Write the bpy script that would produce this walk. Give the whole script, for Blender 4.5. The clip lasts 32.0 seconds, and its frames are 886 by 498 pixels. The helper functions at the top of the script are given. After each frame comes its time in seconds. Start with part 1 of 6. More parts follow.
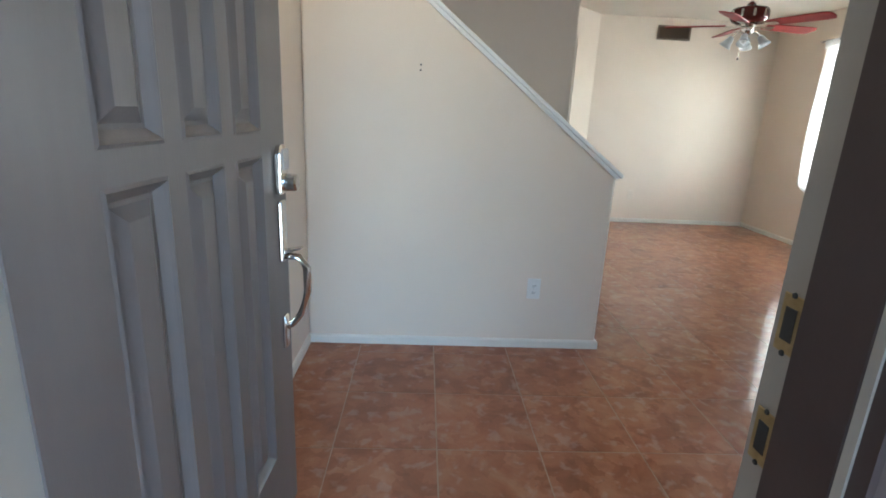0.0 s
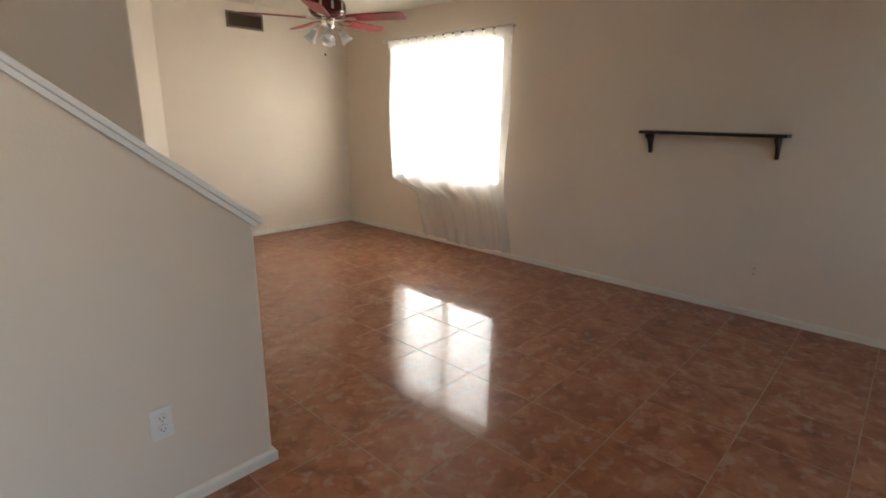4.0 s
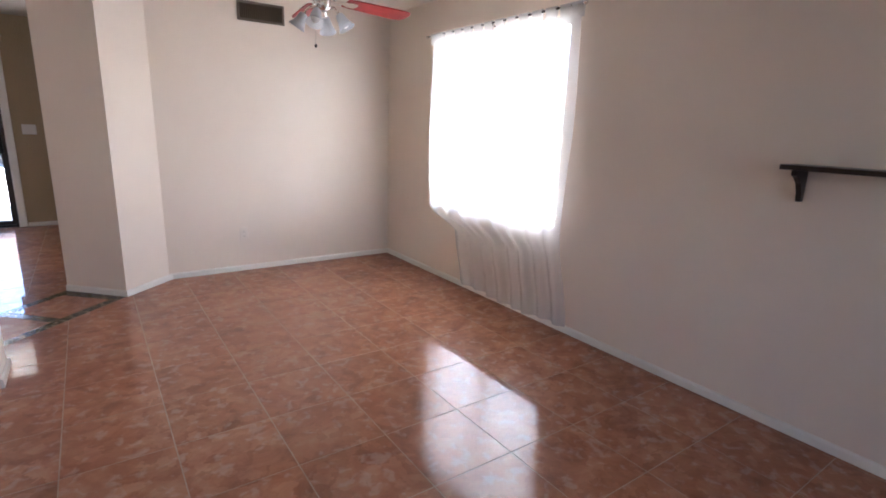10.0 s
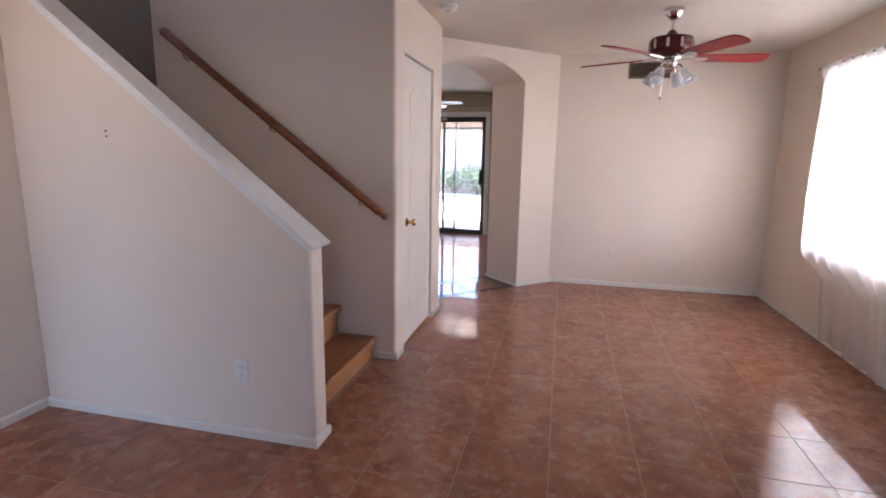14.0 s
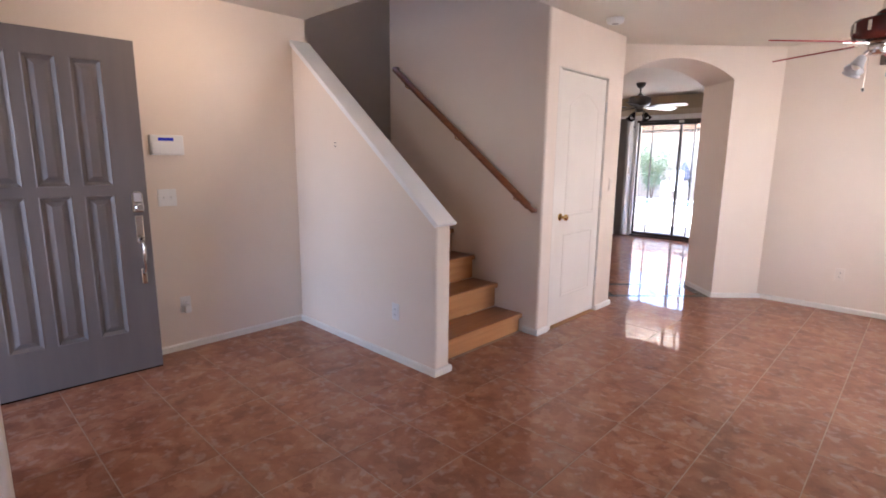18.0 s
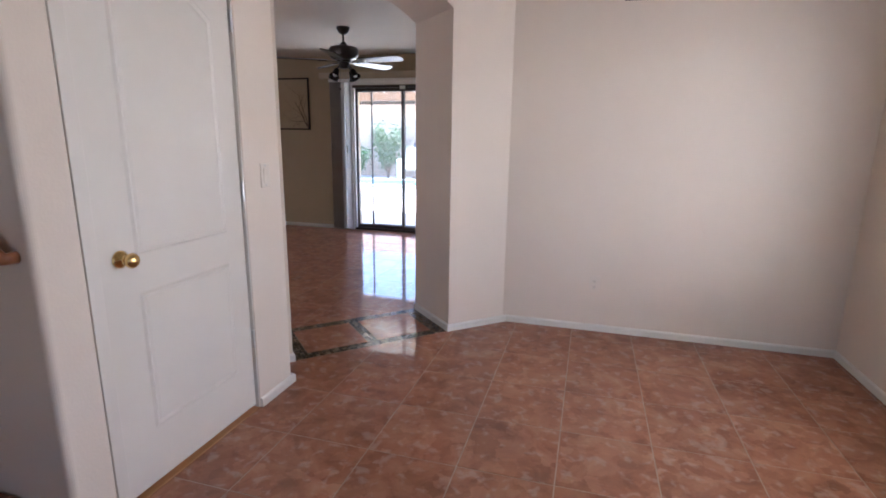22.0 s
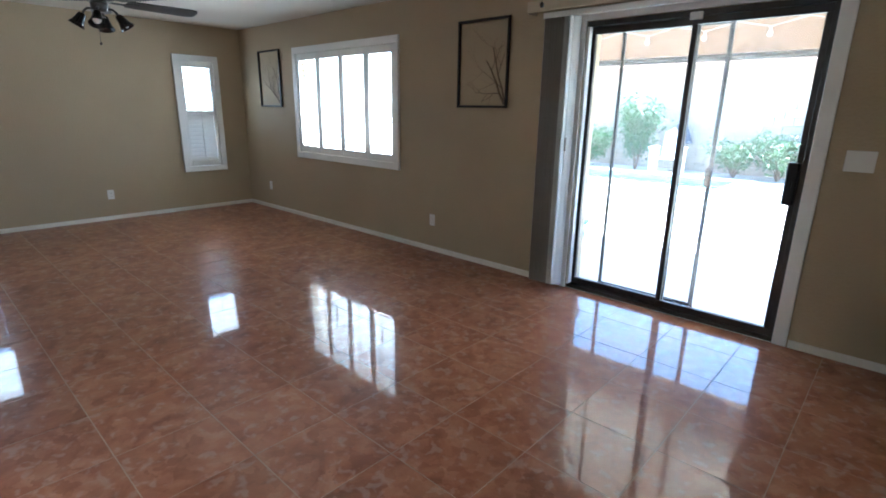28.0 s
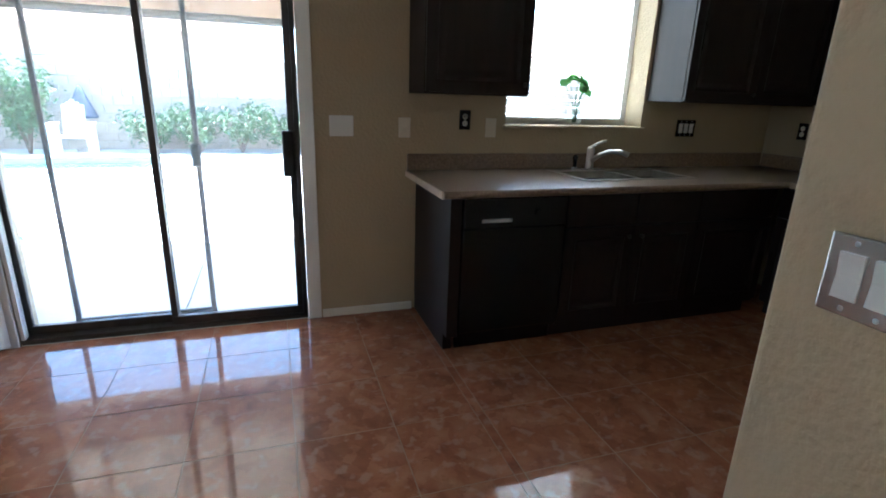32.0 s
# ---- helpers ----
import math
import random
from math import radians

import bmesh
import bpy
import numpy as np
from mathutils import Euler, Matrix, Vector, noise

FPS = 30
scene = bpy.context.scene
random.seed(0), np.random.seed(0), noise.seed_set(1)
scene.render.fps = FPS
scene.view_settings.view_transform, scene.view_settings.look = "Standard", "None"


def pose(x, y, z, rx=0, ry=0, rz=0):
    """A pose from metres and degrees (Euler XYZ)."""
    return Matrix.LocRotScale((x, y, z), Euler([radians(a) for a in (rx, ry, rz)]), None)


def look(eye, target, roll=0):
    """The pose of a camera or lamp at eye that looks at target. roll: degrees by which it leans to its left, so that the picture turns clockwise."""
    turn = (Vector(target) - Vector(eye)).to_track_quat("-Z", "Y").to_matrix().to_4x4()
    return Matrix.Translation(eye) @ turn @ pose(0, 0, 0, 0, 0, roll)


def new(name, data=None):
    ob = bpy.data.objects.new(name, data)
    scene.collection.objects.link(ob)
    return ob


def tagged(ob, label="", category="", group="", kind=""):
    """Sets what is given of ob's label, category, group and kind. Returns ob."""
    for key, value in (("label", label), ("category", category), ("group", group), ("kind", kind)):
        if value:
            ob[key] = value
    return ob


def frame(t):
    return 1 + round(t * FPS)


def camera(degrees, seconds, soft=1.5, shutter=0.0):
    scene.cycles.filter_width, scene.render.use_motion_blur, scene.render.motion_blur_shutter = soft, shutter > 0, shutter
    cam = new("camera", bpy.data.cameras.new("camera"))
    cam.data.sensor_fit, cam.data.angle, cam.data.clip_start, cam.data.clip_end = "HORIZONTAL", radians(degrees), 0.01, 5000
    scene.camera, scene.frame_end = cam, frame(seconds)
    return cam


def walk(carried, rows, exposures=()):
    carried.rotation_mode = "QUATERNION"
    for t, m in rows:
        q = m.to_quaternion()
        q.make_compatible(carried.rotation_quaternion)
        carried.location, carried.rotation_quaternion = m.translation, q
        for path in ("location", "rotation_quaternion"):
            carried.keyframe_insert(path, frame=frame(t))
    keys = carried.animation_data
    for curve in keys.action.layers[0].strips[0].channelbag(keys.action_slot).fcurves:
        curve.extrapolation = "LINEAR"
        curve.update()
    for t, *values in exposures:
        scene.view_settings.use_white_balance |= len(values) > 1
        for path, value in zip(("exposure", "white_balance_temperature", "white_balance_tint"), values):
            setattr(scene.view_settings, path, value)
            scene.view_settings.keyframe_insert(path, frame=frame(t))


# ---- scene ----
cam = camera(82.8, 32.0, 1.8)
PATH = [
    (0, (-0.003, 0.2, 1.264), (0.083, 2.128, 0.738), 2.6),
    (1, (0.015, 0.533, 1.264), (0.171, 2.457, 0.74), 2.3),
    (2, (0.058, 0.738, 1.28), (0.64, 2.574, 0.738), 3.7),
    (2.5, (0.064, 0.78, 1.272), (0.869, 2.531, 0.737), 3.1),
    (4.5, (0.199, 1.184, 1.369), (1.728, 2.368, 0.857), 1.1),
    (5, (0.2, 1.211, 1.361), (1.826, 2.256, 0.848), 1.9),
    (5.5, (0.205, 1.262, 1.395), (2.006, 1.959, 0.874), 2.2),
    (6, (0.215, 1.32, 1.416), (2.114, 1.659, 0.888), 2.5),
    (6.5, (0.523, 1.352, 1.406), (2.466, 1.428, 0.94), 0.8),
    (7, (0.638, 1.454, 1.425), (2.577, 1.546, 0.944), -0.6),
    (7.5, (0.768, 1.461, 1.416), (2.64, 1.974, 0.936), -1.5),
    (8, (0.918, 1.477, 1.399), (2.661, 2.33, 0.914), -0.0),
    (8.5, (1.092, 1.515, 1.389), (2.718, 2.569, 0.895), 0.7),
    (9, (1.211, 1.652, 1.403), (2.711, 2.883, 0.915), 0.5),
    (9.5, (1.374, 1.717, 1.37), (2.668, 3.17, 0.907), -0.0),
    (10, (1.515, 1.695, 1.375), (2.637, 3.282, 0.903), 2.1),
    (10.5, (1.546, 1.599, 1.376), (2.59, 3.238, 0.905), 1.8),
    (11, (1.493, 1.478, 1.389), (2.514, 3.137, 0.936), 1.1),
    (11.5, (1.565, 1.321, 1.391), (2.311, 3.13, 0.975), 1.7),
    (12, (1.634, 1.173, 1.395), (2.146, 3.065, 0.996), 2.2),
    (12.5, (1.697, 1.059, 1.382), (2.117, 2.975, 0.989), 2.1),
    (13, (1.82, 0.932, 1.403), (2.019, 2.884, 1.012), 1.4),
    (13.5, (2.003, 0.848, 1.39), (1.832, 2.807, 1.029), 1.6),
    (14, (2.081, 0.781, 1.397), (1.634, 2.695, 1.028), 1.0),
    (14.5, (2.227, 0.654, 1.384), (1.61, 2.524, 1.033), 0.3),
    (15, (2.407, 0.597, 1.384), (1.575, 2.382, 1.038), -0.2),
    (15.5, (2.668, 0.568, 1.366), (1.569, 2.206, 1.036), 0.3),
    (17.5, (3.115, 0.603, 1.404), (1.57, 1.82, 1.039), 0.6),
    (18, (3.118, 0.64, 1.389), (1.757, 2.06, 1.027), 0.6),
    (18.5, (3.058, 0.738, 1.389), (1.932, 2.349, 1.021), 0.9),
    (19, (2.956, 0.905, 1.393), (2.114, 2.679, 1.014), 0.4),
    (19.5, (2.941, 1.159, 1.392), (2.251, 2.993, 0.991), -0.1),
    (20, (2.867, 1.448, 1.387), (2.231, 3.294, 0.951), 1.3),
    (20.5, (2.748, 1.751, 1.401), (2.194, 3.621, 0.96), 0.0),
    (21, (2.701, 2.084, 1.39), (2.184, 3.966, 0.953), 0.3),
    (22, (2.544, 2.886, 1.344), (2.004, 4.762, 0.912), 0.8),
    (23, (2.431, 3.622, 1.372), (1.728, 5.436, 0.909), 1.3),
    (24, (2.205, 4.284, 1.44), (1.358, 6.027, 0.944), 2.8),
    (24.8, (1.98, 4.766, 1.395), (1.022, 6.451, 0.903), 1.3),
    (25, (1.93, 4.889, 1.417), (0.931, 6.547, 0.915), 1.8),
    (25.5, (1.714, 5.148, 1.432), (0.71, 6.802, 0.925), 1.5),
    (27.5, (1.239, 5.859, 1.422), (0.093, 7.41, 0.892), 0.7),
    (28, (1.189, 5.975, 1.414), (-0.115, 7.392, 0.878), 0.9),
    (28.5, (1.151, 6.028, 1.431), (-0.205, 7.39, 0.877), 1.1),
    (29, (1.069, 6.085, 1.432), (-0.122, 7.586, 0.86), 2.3),
    (29.5, (0.981, 6.132, 1.392), (0.136, 7.856, 0.832), 2.2),
    (30, (0.891, 6.205, 1.378), (0.328, 8.031, 0.788), 1.5),
    (30.5, (0.839, 6.335, 1.373), (0.578, 8.227, 0.782), 1.7),
    (31, (0.759, 6.419, 1.36), (0.861, 8.331, 0.781), 3.1),
    (31.2, (0.706, 6.456, 1.363), (0.944, 8.357, 0.788), 3.0),
    (31.5, (0.641, 6.495, 1.366), (1.032, 8.37, 0.79), 1.9),
    (32, (0.602, 6.607, 1.346), (1.216, 8.42, 0.767), 1.9),
]
EXPOSURES = [(0.0, 3.75, 5350, 2), (1.0, 3.5, 5400, 3), (2.0, 3.3, 5550, 5), (4.5, 3.35, 6620, 10), (5.2, 3.35, 6660, 12), (6.0, 3.45, 6620, 24), (7.0, 3.5, 6620, 24), (9.0, 3.6, 5670, 21), (11.0, 3.55, 5380, 18), (13.0, 3.45, 5580, 23), (15.0, 3.5, 5750, 26), (18.0, 3.8, 5900, 27), (19.0, 3.45, 5800, 26), (20.0, 3.4, 5550, 23), (21.0, 2.95, 5240, 22), (22.0, 3.25, 5380, 20), (23.0, 3.15, 5240, 15), (24.0, 2.85, 5420, 12), (25.5, 3.0, 5250, 8), (28.0, 3.55, 5050, 3), (30.0, 3.6, 5100, 4), (31.0, 3.7, 5200, 6), (32.0, 3.42, 5100, 4)]
walk(cam, [(t, look(eye, target, roll)) for t, eye, target, roll in PATH], EXPOSURES)

# ---- world, sun, lamps ----
world = bpy.data.worlds.new("sky")
scene.world = world
world.use_nodes = True
wn = world.node_tree
sky = wn.nodes.new("ShaderNodeTexSky")
sky.sky_type = "NISHITA"
sky.sun_disc = False
sky.sun_elevation, sky.sun_rotation = radians(64), radians(15)
sky.altitude, sky.dust_density = 350, 1.5
wn.links.new(sky.outputs[0], wn.nodes["Background"].inputs[0])
wn.nodes["Background"].inputs[1].default_value = 0.15
sun = new("sun", bpy.data.lights.new("sun", "SUN"))
sun.data.energy, sun.data.angle, sun.data.color = 5.0, radians(0.5), (1.0, 0.95, 0.86)
sun.matrix_world = look((3.0, 20.0, 24.0), (0.0, 9.0, 0.0))


def area(name, m, w, h, power, color=(1, 1, 1)):
    d = bpy.data.lights.new(name, "AREA")
    d.shape, d.size, d.size_y, d.energy, d.color = "RECTANGLE", w, h, power, color
    ob = new(name, d)
    ob.matrix_world = m
    return ob


# daylight that stands in the covered openings
area("window_light_side", look((4.285, 4.83, 1.385), (0, 4.83, 1.25)), 1.46, 1.39, 9.5, (1.0, 0.90, 0.75))
area("window_light_front", look((2.515, -0.665, 1.415), (2.515, 3, 1.3)), 1.3, 1.34, 1.6, (0.84, 0.92, 1.0))
area("window_light_shutter", look((-3.74, 9.98, 1.3), (-3.74, 5, 2.9)), 1.8, 1.25, 8.5, (0.97, 0.98, 1.0))
area("window_light_narrow", look((-6.07, 8.95, 1.66), (0, 8.95, 1.2)), 0.40, 0.56, 0.35, (0.97, 0.98, 1.0))
area("window_light_narrow", look((-6.07, 6.31, 1.66), (0, 6.31, 1.2)), 0.40, 0.56, 0.35, (0.97, 0.98, 1.0))
area("window_light_kitchen", look((2.515, 9.822, 1.75), (2.515, 5, 1.4)), 1.0, 1.06, 1.1, (1.0, 0.93, 0.82))

# ---- materials ----
def mat(name, rough=0.5, metal=0.0, spec=0.5):
    m = bpy.data.materials.new(name)
    m.use_nodes = True
    nt = m.node_tree
    b = nt.nodes["Principled BSDF"]
    b.inputs["Roughness"].default_value = rough
    b.inputs["Metallic"].default_value = metal
    b.inputs["Specular IOR Level"].default_value = spec
    return m, nt, b


def nd(nt, kind, **kw):
    n = nt.nodes.new(kind)
    for k, v in kw.items():
        if k in n.inputs:
            n.inputs[k].default_value = v
    return n


def ramp(nt, fac, stops):
    r = nt.nodes.new("ShaderNodeValToRGB")
    els = r.color_ramp.elements
    while len(els) < len(stops):
        els.new(0.5)
    for e, (p, c) in zip(els, stops):
        e.position, e.color = p, (*c, 1)
    nt.links.new(fac, r.inputs[0])
    return r.outputs[0]


def bump(nt, b, height, strength=0.2, dist=0.002):
    n = nt.nodes.new("ShaderNodeBump")
    n.inputs["Strength"].default_value, n.inputs["Distance"].default_value = strength, dist
    nt.links.new(height, n.inputs["Height"])
    nt.links.new(n.outputs[0], b.inputs["Normal"])


def coords(nt, scale=(1, 1, 1)):
    c = nt.nodes.new("ShaderNodeTexCoord")
    mp = nt.nodes.new("ShaderNodeMapping")
    mp.inputs["Scale"].default_value = scale
    nt.links.new(c.outputs["Object"], mp.inputs[0])
    return mp.outputs[0]


def tex(nt, vec, scale, detail=3.0, rough=0.5, distort=0.0):
    n = nt.nodes.new("ShaderNodeTexNoise")
    n.inputs["Scale"].default_value, n.inputs["Detail"].default_value = scale, detail
    n.inputs["Roughness"].default_value, n.inputs["Distortion"].default_value = rough, distort
    nt.links.new(vec, n.inputs["Vector"])
    return n.outputs[0]


def mottled(name, c1, c2, rough=0.5, scale=6.0, grain=90.0, relief=0.15, metal=0.0, stretch=(1, 1, 1), dist=0.001, spec=0.5):
    m, nt, b = mat(name, rough, metal, spec)
    v = coords(nt, stretch)
    big = tex(nt, v, scale, 4.0, 0.55)
    nt.links.new(ramp(nt, big, [(0.3, c1), (0.7, c2)]), b.inputs["Base Color"])
    if relief:
        bump(nt, b, tex(nt, v, grain, 2.0), relief, dist)
    return m


def plain(name, c, rough=0.5, metal=0.0, spec=0.5):
    m, nt, b = mat(name, rough, metal, spec)
    b.inputs["Base Color"].default_value = (*c, 1)
    return m


def paint(name, c, rough=0.75, peel=0.2, grain=95.0, depth=0.0025):
    """Wall paint over an orange-peel plaster: faint cloudy change of tone, fine soft relief."""
    m, nt, b = mat(name, rough, 0.0, 0.35)
    v = coords(nt)
    d = [x * 0.93 for x in c]
    nt.links.new(ramp(nt, tex(nt, v, 1.3, 5.0, 0.6), [(0.25, d), (0.75, c)]), b.inputs["Base Color"])
    bump(nt, b, tex(nt, v, grain, 2.5, 0.5), peel, depth)
    return m


M_WALL = paint("cream_wall_paint", (0.75, 0.648, 0.54))
M_TAN = paint("tan_wall_paint", (0.42, 0.335, 0.215), 0.7, 0.85, 58.0, 0.005)
M_CEIL = paint("ceiling_paint", (0.71, 0.65, 0.55), 0.85, 0.6)
M_TRIM = mottled("white_trim_paint", (0.74, 0.73, 0.70), (0.80, 0.79, 0.77), 0.35, 3, 60, 0.05)
M_JAMB = mottled("taupe_jamb_paint", (0.26, 0.235, 0.205), (0.33, 0.30, 0.265), 0.45, 3, 60, 0.05)
M_BASE = mottled("cream_baseboard_paint", (0.68, 0.645, 0.58), (0.74, 0.705, 0.64), 0.4, 3, 60, 0.05)
M_DOORW = mottled("white_door_paint", (0.68, 0.63, 0.55), (0.74, 0.69, 0.61), 0.4, 2, 140, 0.08)
M_GROUT = mottled("tan_grout", (0.25, 0.155, 0.10), (0.36, 0.24, 0.165), 0.8, 9, 200, 0.3)


def tile_material():
    """Glazed terracotta: red-brown clouds, pale grey and olive flakes, dark specks, a glaze that ripples a little."""
    m, nt, b = mat("terracotta_glazed_tile", 0.1, 0.0, 0.52)
    c = nt.nodes.new("ShaderNodeNewGeometry")
    oi = nt.nodes.new("ShaderNodeObjectInfo")
    comb = nt.nodes.new("ShaderNodeCombineXYZ")
    for i in range(3):
        nt.links.new(oi.outputs["Random"], comb.inputs[i])
    off = nt.nodes.new("ShaderNodeVectorMath")
    off.operation = "SCALE"
    off.inputs[3].default_value = 40.0
    nt.links.new(comb.outputs[0], off.inputs[0])
    add = nt.nodes.new("ShaderNodeVectorMath")
    nt.links.new(c.outputs["Position"], add.inputs[0])
    nt.links.new(off.outputs[0], add.inputs[1])
    v = add.outputs[0]

    def blend(kind, fac, a, colour):
        x = nt.nodes.new("ShaderNodeMixRGB")
        x.blend_type = kind
        if isinstance(fac, float):
            x.inputs[0].default_value = fac
        else:
            nt.links.new(fac, x.inputs[0])
        nt.links.new(a, x.inputs[1])
        if isinstance(colour, tuple):
            x.inputs[2].default_value = (*colour, 1)
        else:
            nt.links.new(colour, x.inputs[2])
        return x.outputs[0]

    def scaled(fac, k):
        x = nt.nodes.new("ShaderNodeMath")
        x.operation = "MULTIPLY"
        x.inputs[1].default_value = k
        nt.links.new(fac, x.inputs[0])
        return x.outputs[0]

    base = ramp(nt, tex(nt, v, 5.0, 5.0, 0.62, 0.9), [(0.30, (0.205, 0.080, 0.041)), (0.45, (0.275, 0.110, 0.056)), (0.58, (0.320, 0.136, 0.070)), (0.72, (0.35, 0.170, 0.095))])
    # broken flakes, each of one tone
    wob = nt.nodes.new("ShaderNodeTexNoise")
    wob.inputs["Scale"].default_value, wob.inputs["Detail"].default_value = 22.0, 3.0
    nt.links.new(v, wob.inputs["Vector"])
    vor = nt.nodes.new("ShaderNodeTexVoronoi")
    vor.inputs["Scale"].default_value = 17.0
    nt.links.new(blend("ADD", 0.075, v, wob.outputs["Color"]), vor.inputs["Vector"])
    sep = nt.nodes.new("ShaderNodeSeparateColor")
    nt.links.new(vor.outputs["Color"], sep.inputs[0])
    flake = ramp(nt, sep.outputs[0], [(0.10, (0.72, 0.68, 0.66)), (0.34, (0.93, 0.93, 0.93)), (0.62, (1.0, 1.0, 1.0)), (0.90, (1.22, 1.34, 1.45))])
    col = blend("MULTIPLY", 0.5, base, flake)
    pale = ramp(nt, tex(nt, v, 17.0, 2.0, 0.5, 0.35), [(0.565, (0, 0, 0)), (0.665, (1, 1, 1))])
    col = blend("MIX", scaled(pale, 0.34), col, (0.43, 0.30, 0.24))
    olive = ramp(nt, tex(nt, v, 9.0, 4.0, 0.65, 1.0), [(0.60, (0, 0, 0)), (0.72, (1, 1, 1))])
    col = blend("MIX", scaled(olive, 0.28), col, (0.165, 0.088, 0.048))
    speck = ramp(nt, tex(nt, v, 34.0, 3.0, 0.6, 0.5), [(0.66, (0, 0, 0)), (0.74, (1, 1, 1))])
    col = blend("MIX", scaled(speck, 0.25), col, (0.10, 0.050, 0.030))
    hsv = nt.nodes.new("ShaderNodeHueSaturation")
    mr = nt.nodes.new("ShaderNodeMapRange")
    mr.inputs["To Min"].default_value, mr.inputs["To Max"].default_value = 0.94, 1.06
    nt.links.new(oi.outputs["Random"], mr.inputs[0])
    nt.links.new(mr.outputs[0], hsv.inputs["Value"])
    nt.links.new(col, hsv.inputs["Color"])
    nt.links.new(hsv.outputs[0], b.inputs["Base Color"])
    rr = nt.nodes.new("ShaderNodeMapRange")
    rr.inputs["To Min"].default_value, rr.inputs["To Max"].default_value = 0.012, 0.04
    nt.links.new(tex(nt, c.outputs["Position"], 3.0, 4.0), rr.inputs[0])
    nt.links.new(rr.outputs[0], b.inputs["Roughness"])
    bump(nt, b, tex(nt, v, 15.0, 1.0, 0.4), 0.10, 0.0008)
    # a thin film of wear on the glaze, which blurs a third of the gloss
    worn = nt.nodes.new("ShaderNodeBsdfPrincipled")
    worn.inputs["Roughness"].default_value, worn.inputs["Specular IOR Level"].default_value = 0.29, 0.45
    nt.links.new(hsv.outputs[0], worn.inputs["Base Color"])
    both = nt.nodes.new("ShaderNodeMixShader")
    both.inputs[0].default_value = 0.27
    nt.links.new(b.outputs[0], both.inputs[1])
    nt.links.new(worn.outputs[0], both.inputs[2])
    nt.links.new(both.outputs[0], nt.nodes["Material Output"].inputs[0])
    return m


M_TILE = tile_material()
M_WOOD = mottled("oak_tread", (0.20, 0.068, 0.022), (0.30, 0.115, 0.038), 0.3, 3.0, 40, 0.1, stretch=(9, 0.8, 9))
M_WOODL = mottled("pale_oak_riser", (0.40, 0.178, 0.062), (0.50, 0.245, 0.092), 0.4, 3.0, 40, 0.1, stretch=(9, 0.8, 9))
M_RAIL = mottled("stained_rail_wood", (0.17, 0.058, 0.024), (0.28, 0.105, 0.040), 0.3, 4.0, 60, 0.1, stretch=(1, 8, 8))
M_DARK = mottled("dark_brown_shelf_wood", (0.012, 0.007, 0.005), (0.03, 0.016, 0.011), 0.35, 3, 50, 0.1, stretch=(6, 1, 6))
M_CAB = mottled("espresso_cabinet_wood", (0.008, 0.004, 0.0036), (0.016, 0.0085, 0.007), 0.47, 2.5, 60, 0.12, stretch=(7, 7, 1), spec=0.3)
M_BLACK = plain("black_appliance", (0.005, 0.005, 0.0055), 0.25, 0.0, 0.3)
M_BRONZE = mottled("bronze_aluminium", (0.042, 0.036, 0.031), (0.06, 0.052, 0.046), 0.4, 8, 100, 0.05, metal=0.6)
M_STEEL = mottled("brushed_steel", (0.55, 0.54, 0.52), (0.68, 0.67, 0.65), 0.28, 12, 200, 0.05, metal=1.0)
# darker copy of the steel: shade inside the bowls is put into the colour
M_BOWL = mottled("shaded_steel_bowl", (0.26, 0.25, 0.235), (0.36, 0.345, 0.325), 0.38, 12, 200, 0.05, metal=1.0)
M_CHROME = plain("satin_nickel", (0.72, 0.69, 0.64), 0.16, 1.0)
M_BRASS = plain("polished_brass", (0.80, 0.55, 0.22), 0.18, 1.0)
M_DOORX = mottled("taupe_front_door_paint", (0.12, 0.102, 0.094), (0.145, 0.122, 0.112), 0.42, 2.5, 55, 0.3, stretch=(4, 4, 0.5))
M_PLATE = plain("white_plastic_plate", (0.74, 0.73, 0.70), 0.35)
M_IVORY = plain("almond_plastic_plate", (0.62, 0.56, 0.45), 0.35)
M_SLOT = plain("dark_slot", (0.03, 0.03, 0.03), 0.6)
M_COUNTER = mottled("speckled_laminate", (0.16, 0.11, 0.078), (0.27, 0.195, 0.14), 0.3, 70, 300, 0.03)
M_FANRED = mottled("cherry_fan_wood", (0.22, 0.016, 0.014), (0.36, 0.034, 0.026), 0.45, 4, 60, 0.05, stretch=(1, 6, 1), spec=0.3)
M_FANBLK = mottled("dark_fan_blade", (0.02, 0.017, 0.015), (0.045, 0.038, 0.032), 0.3, 4, 60, 0.05)
M_GUN = plain("gunmetal", (0.09, 0.085, 0.08), 0.3, 0.9)
M_BLACKM = plain("black_metal", (0.012, 0.012, 0.012), 0.4, 0.4)
M_BLIND = plain("white_blind_slat", (0.80, 0.80, 0.78), 0.4)
M_GREY = plain("grey_vinyl_vane", (0.40, 0.365, 0.34), 0.5)
M_PAINTED = paint("painted_over_plate", (0.73, 0.645, 0.545), 0.5, 0.05)
M_BRUSHED = plain("brushed_nickel_plate", (0.55, 0.54, 0.52), 0.2, 1.0)
M_ROCKER = plain("grey_white_rocker", (0.62, 0.62, 0.60), 0.35)
M_BLUE = plain("blue_display", (0.02, 0.04, 0.55), 0.2)


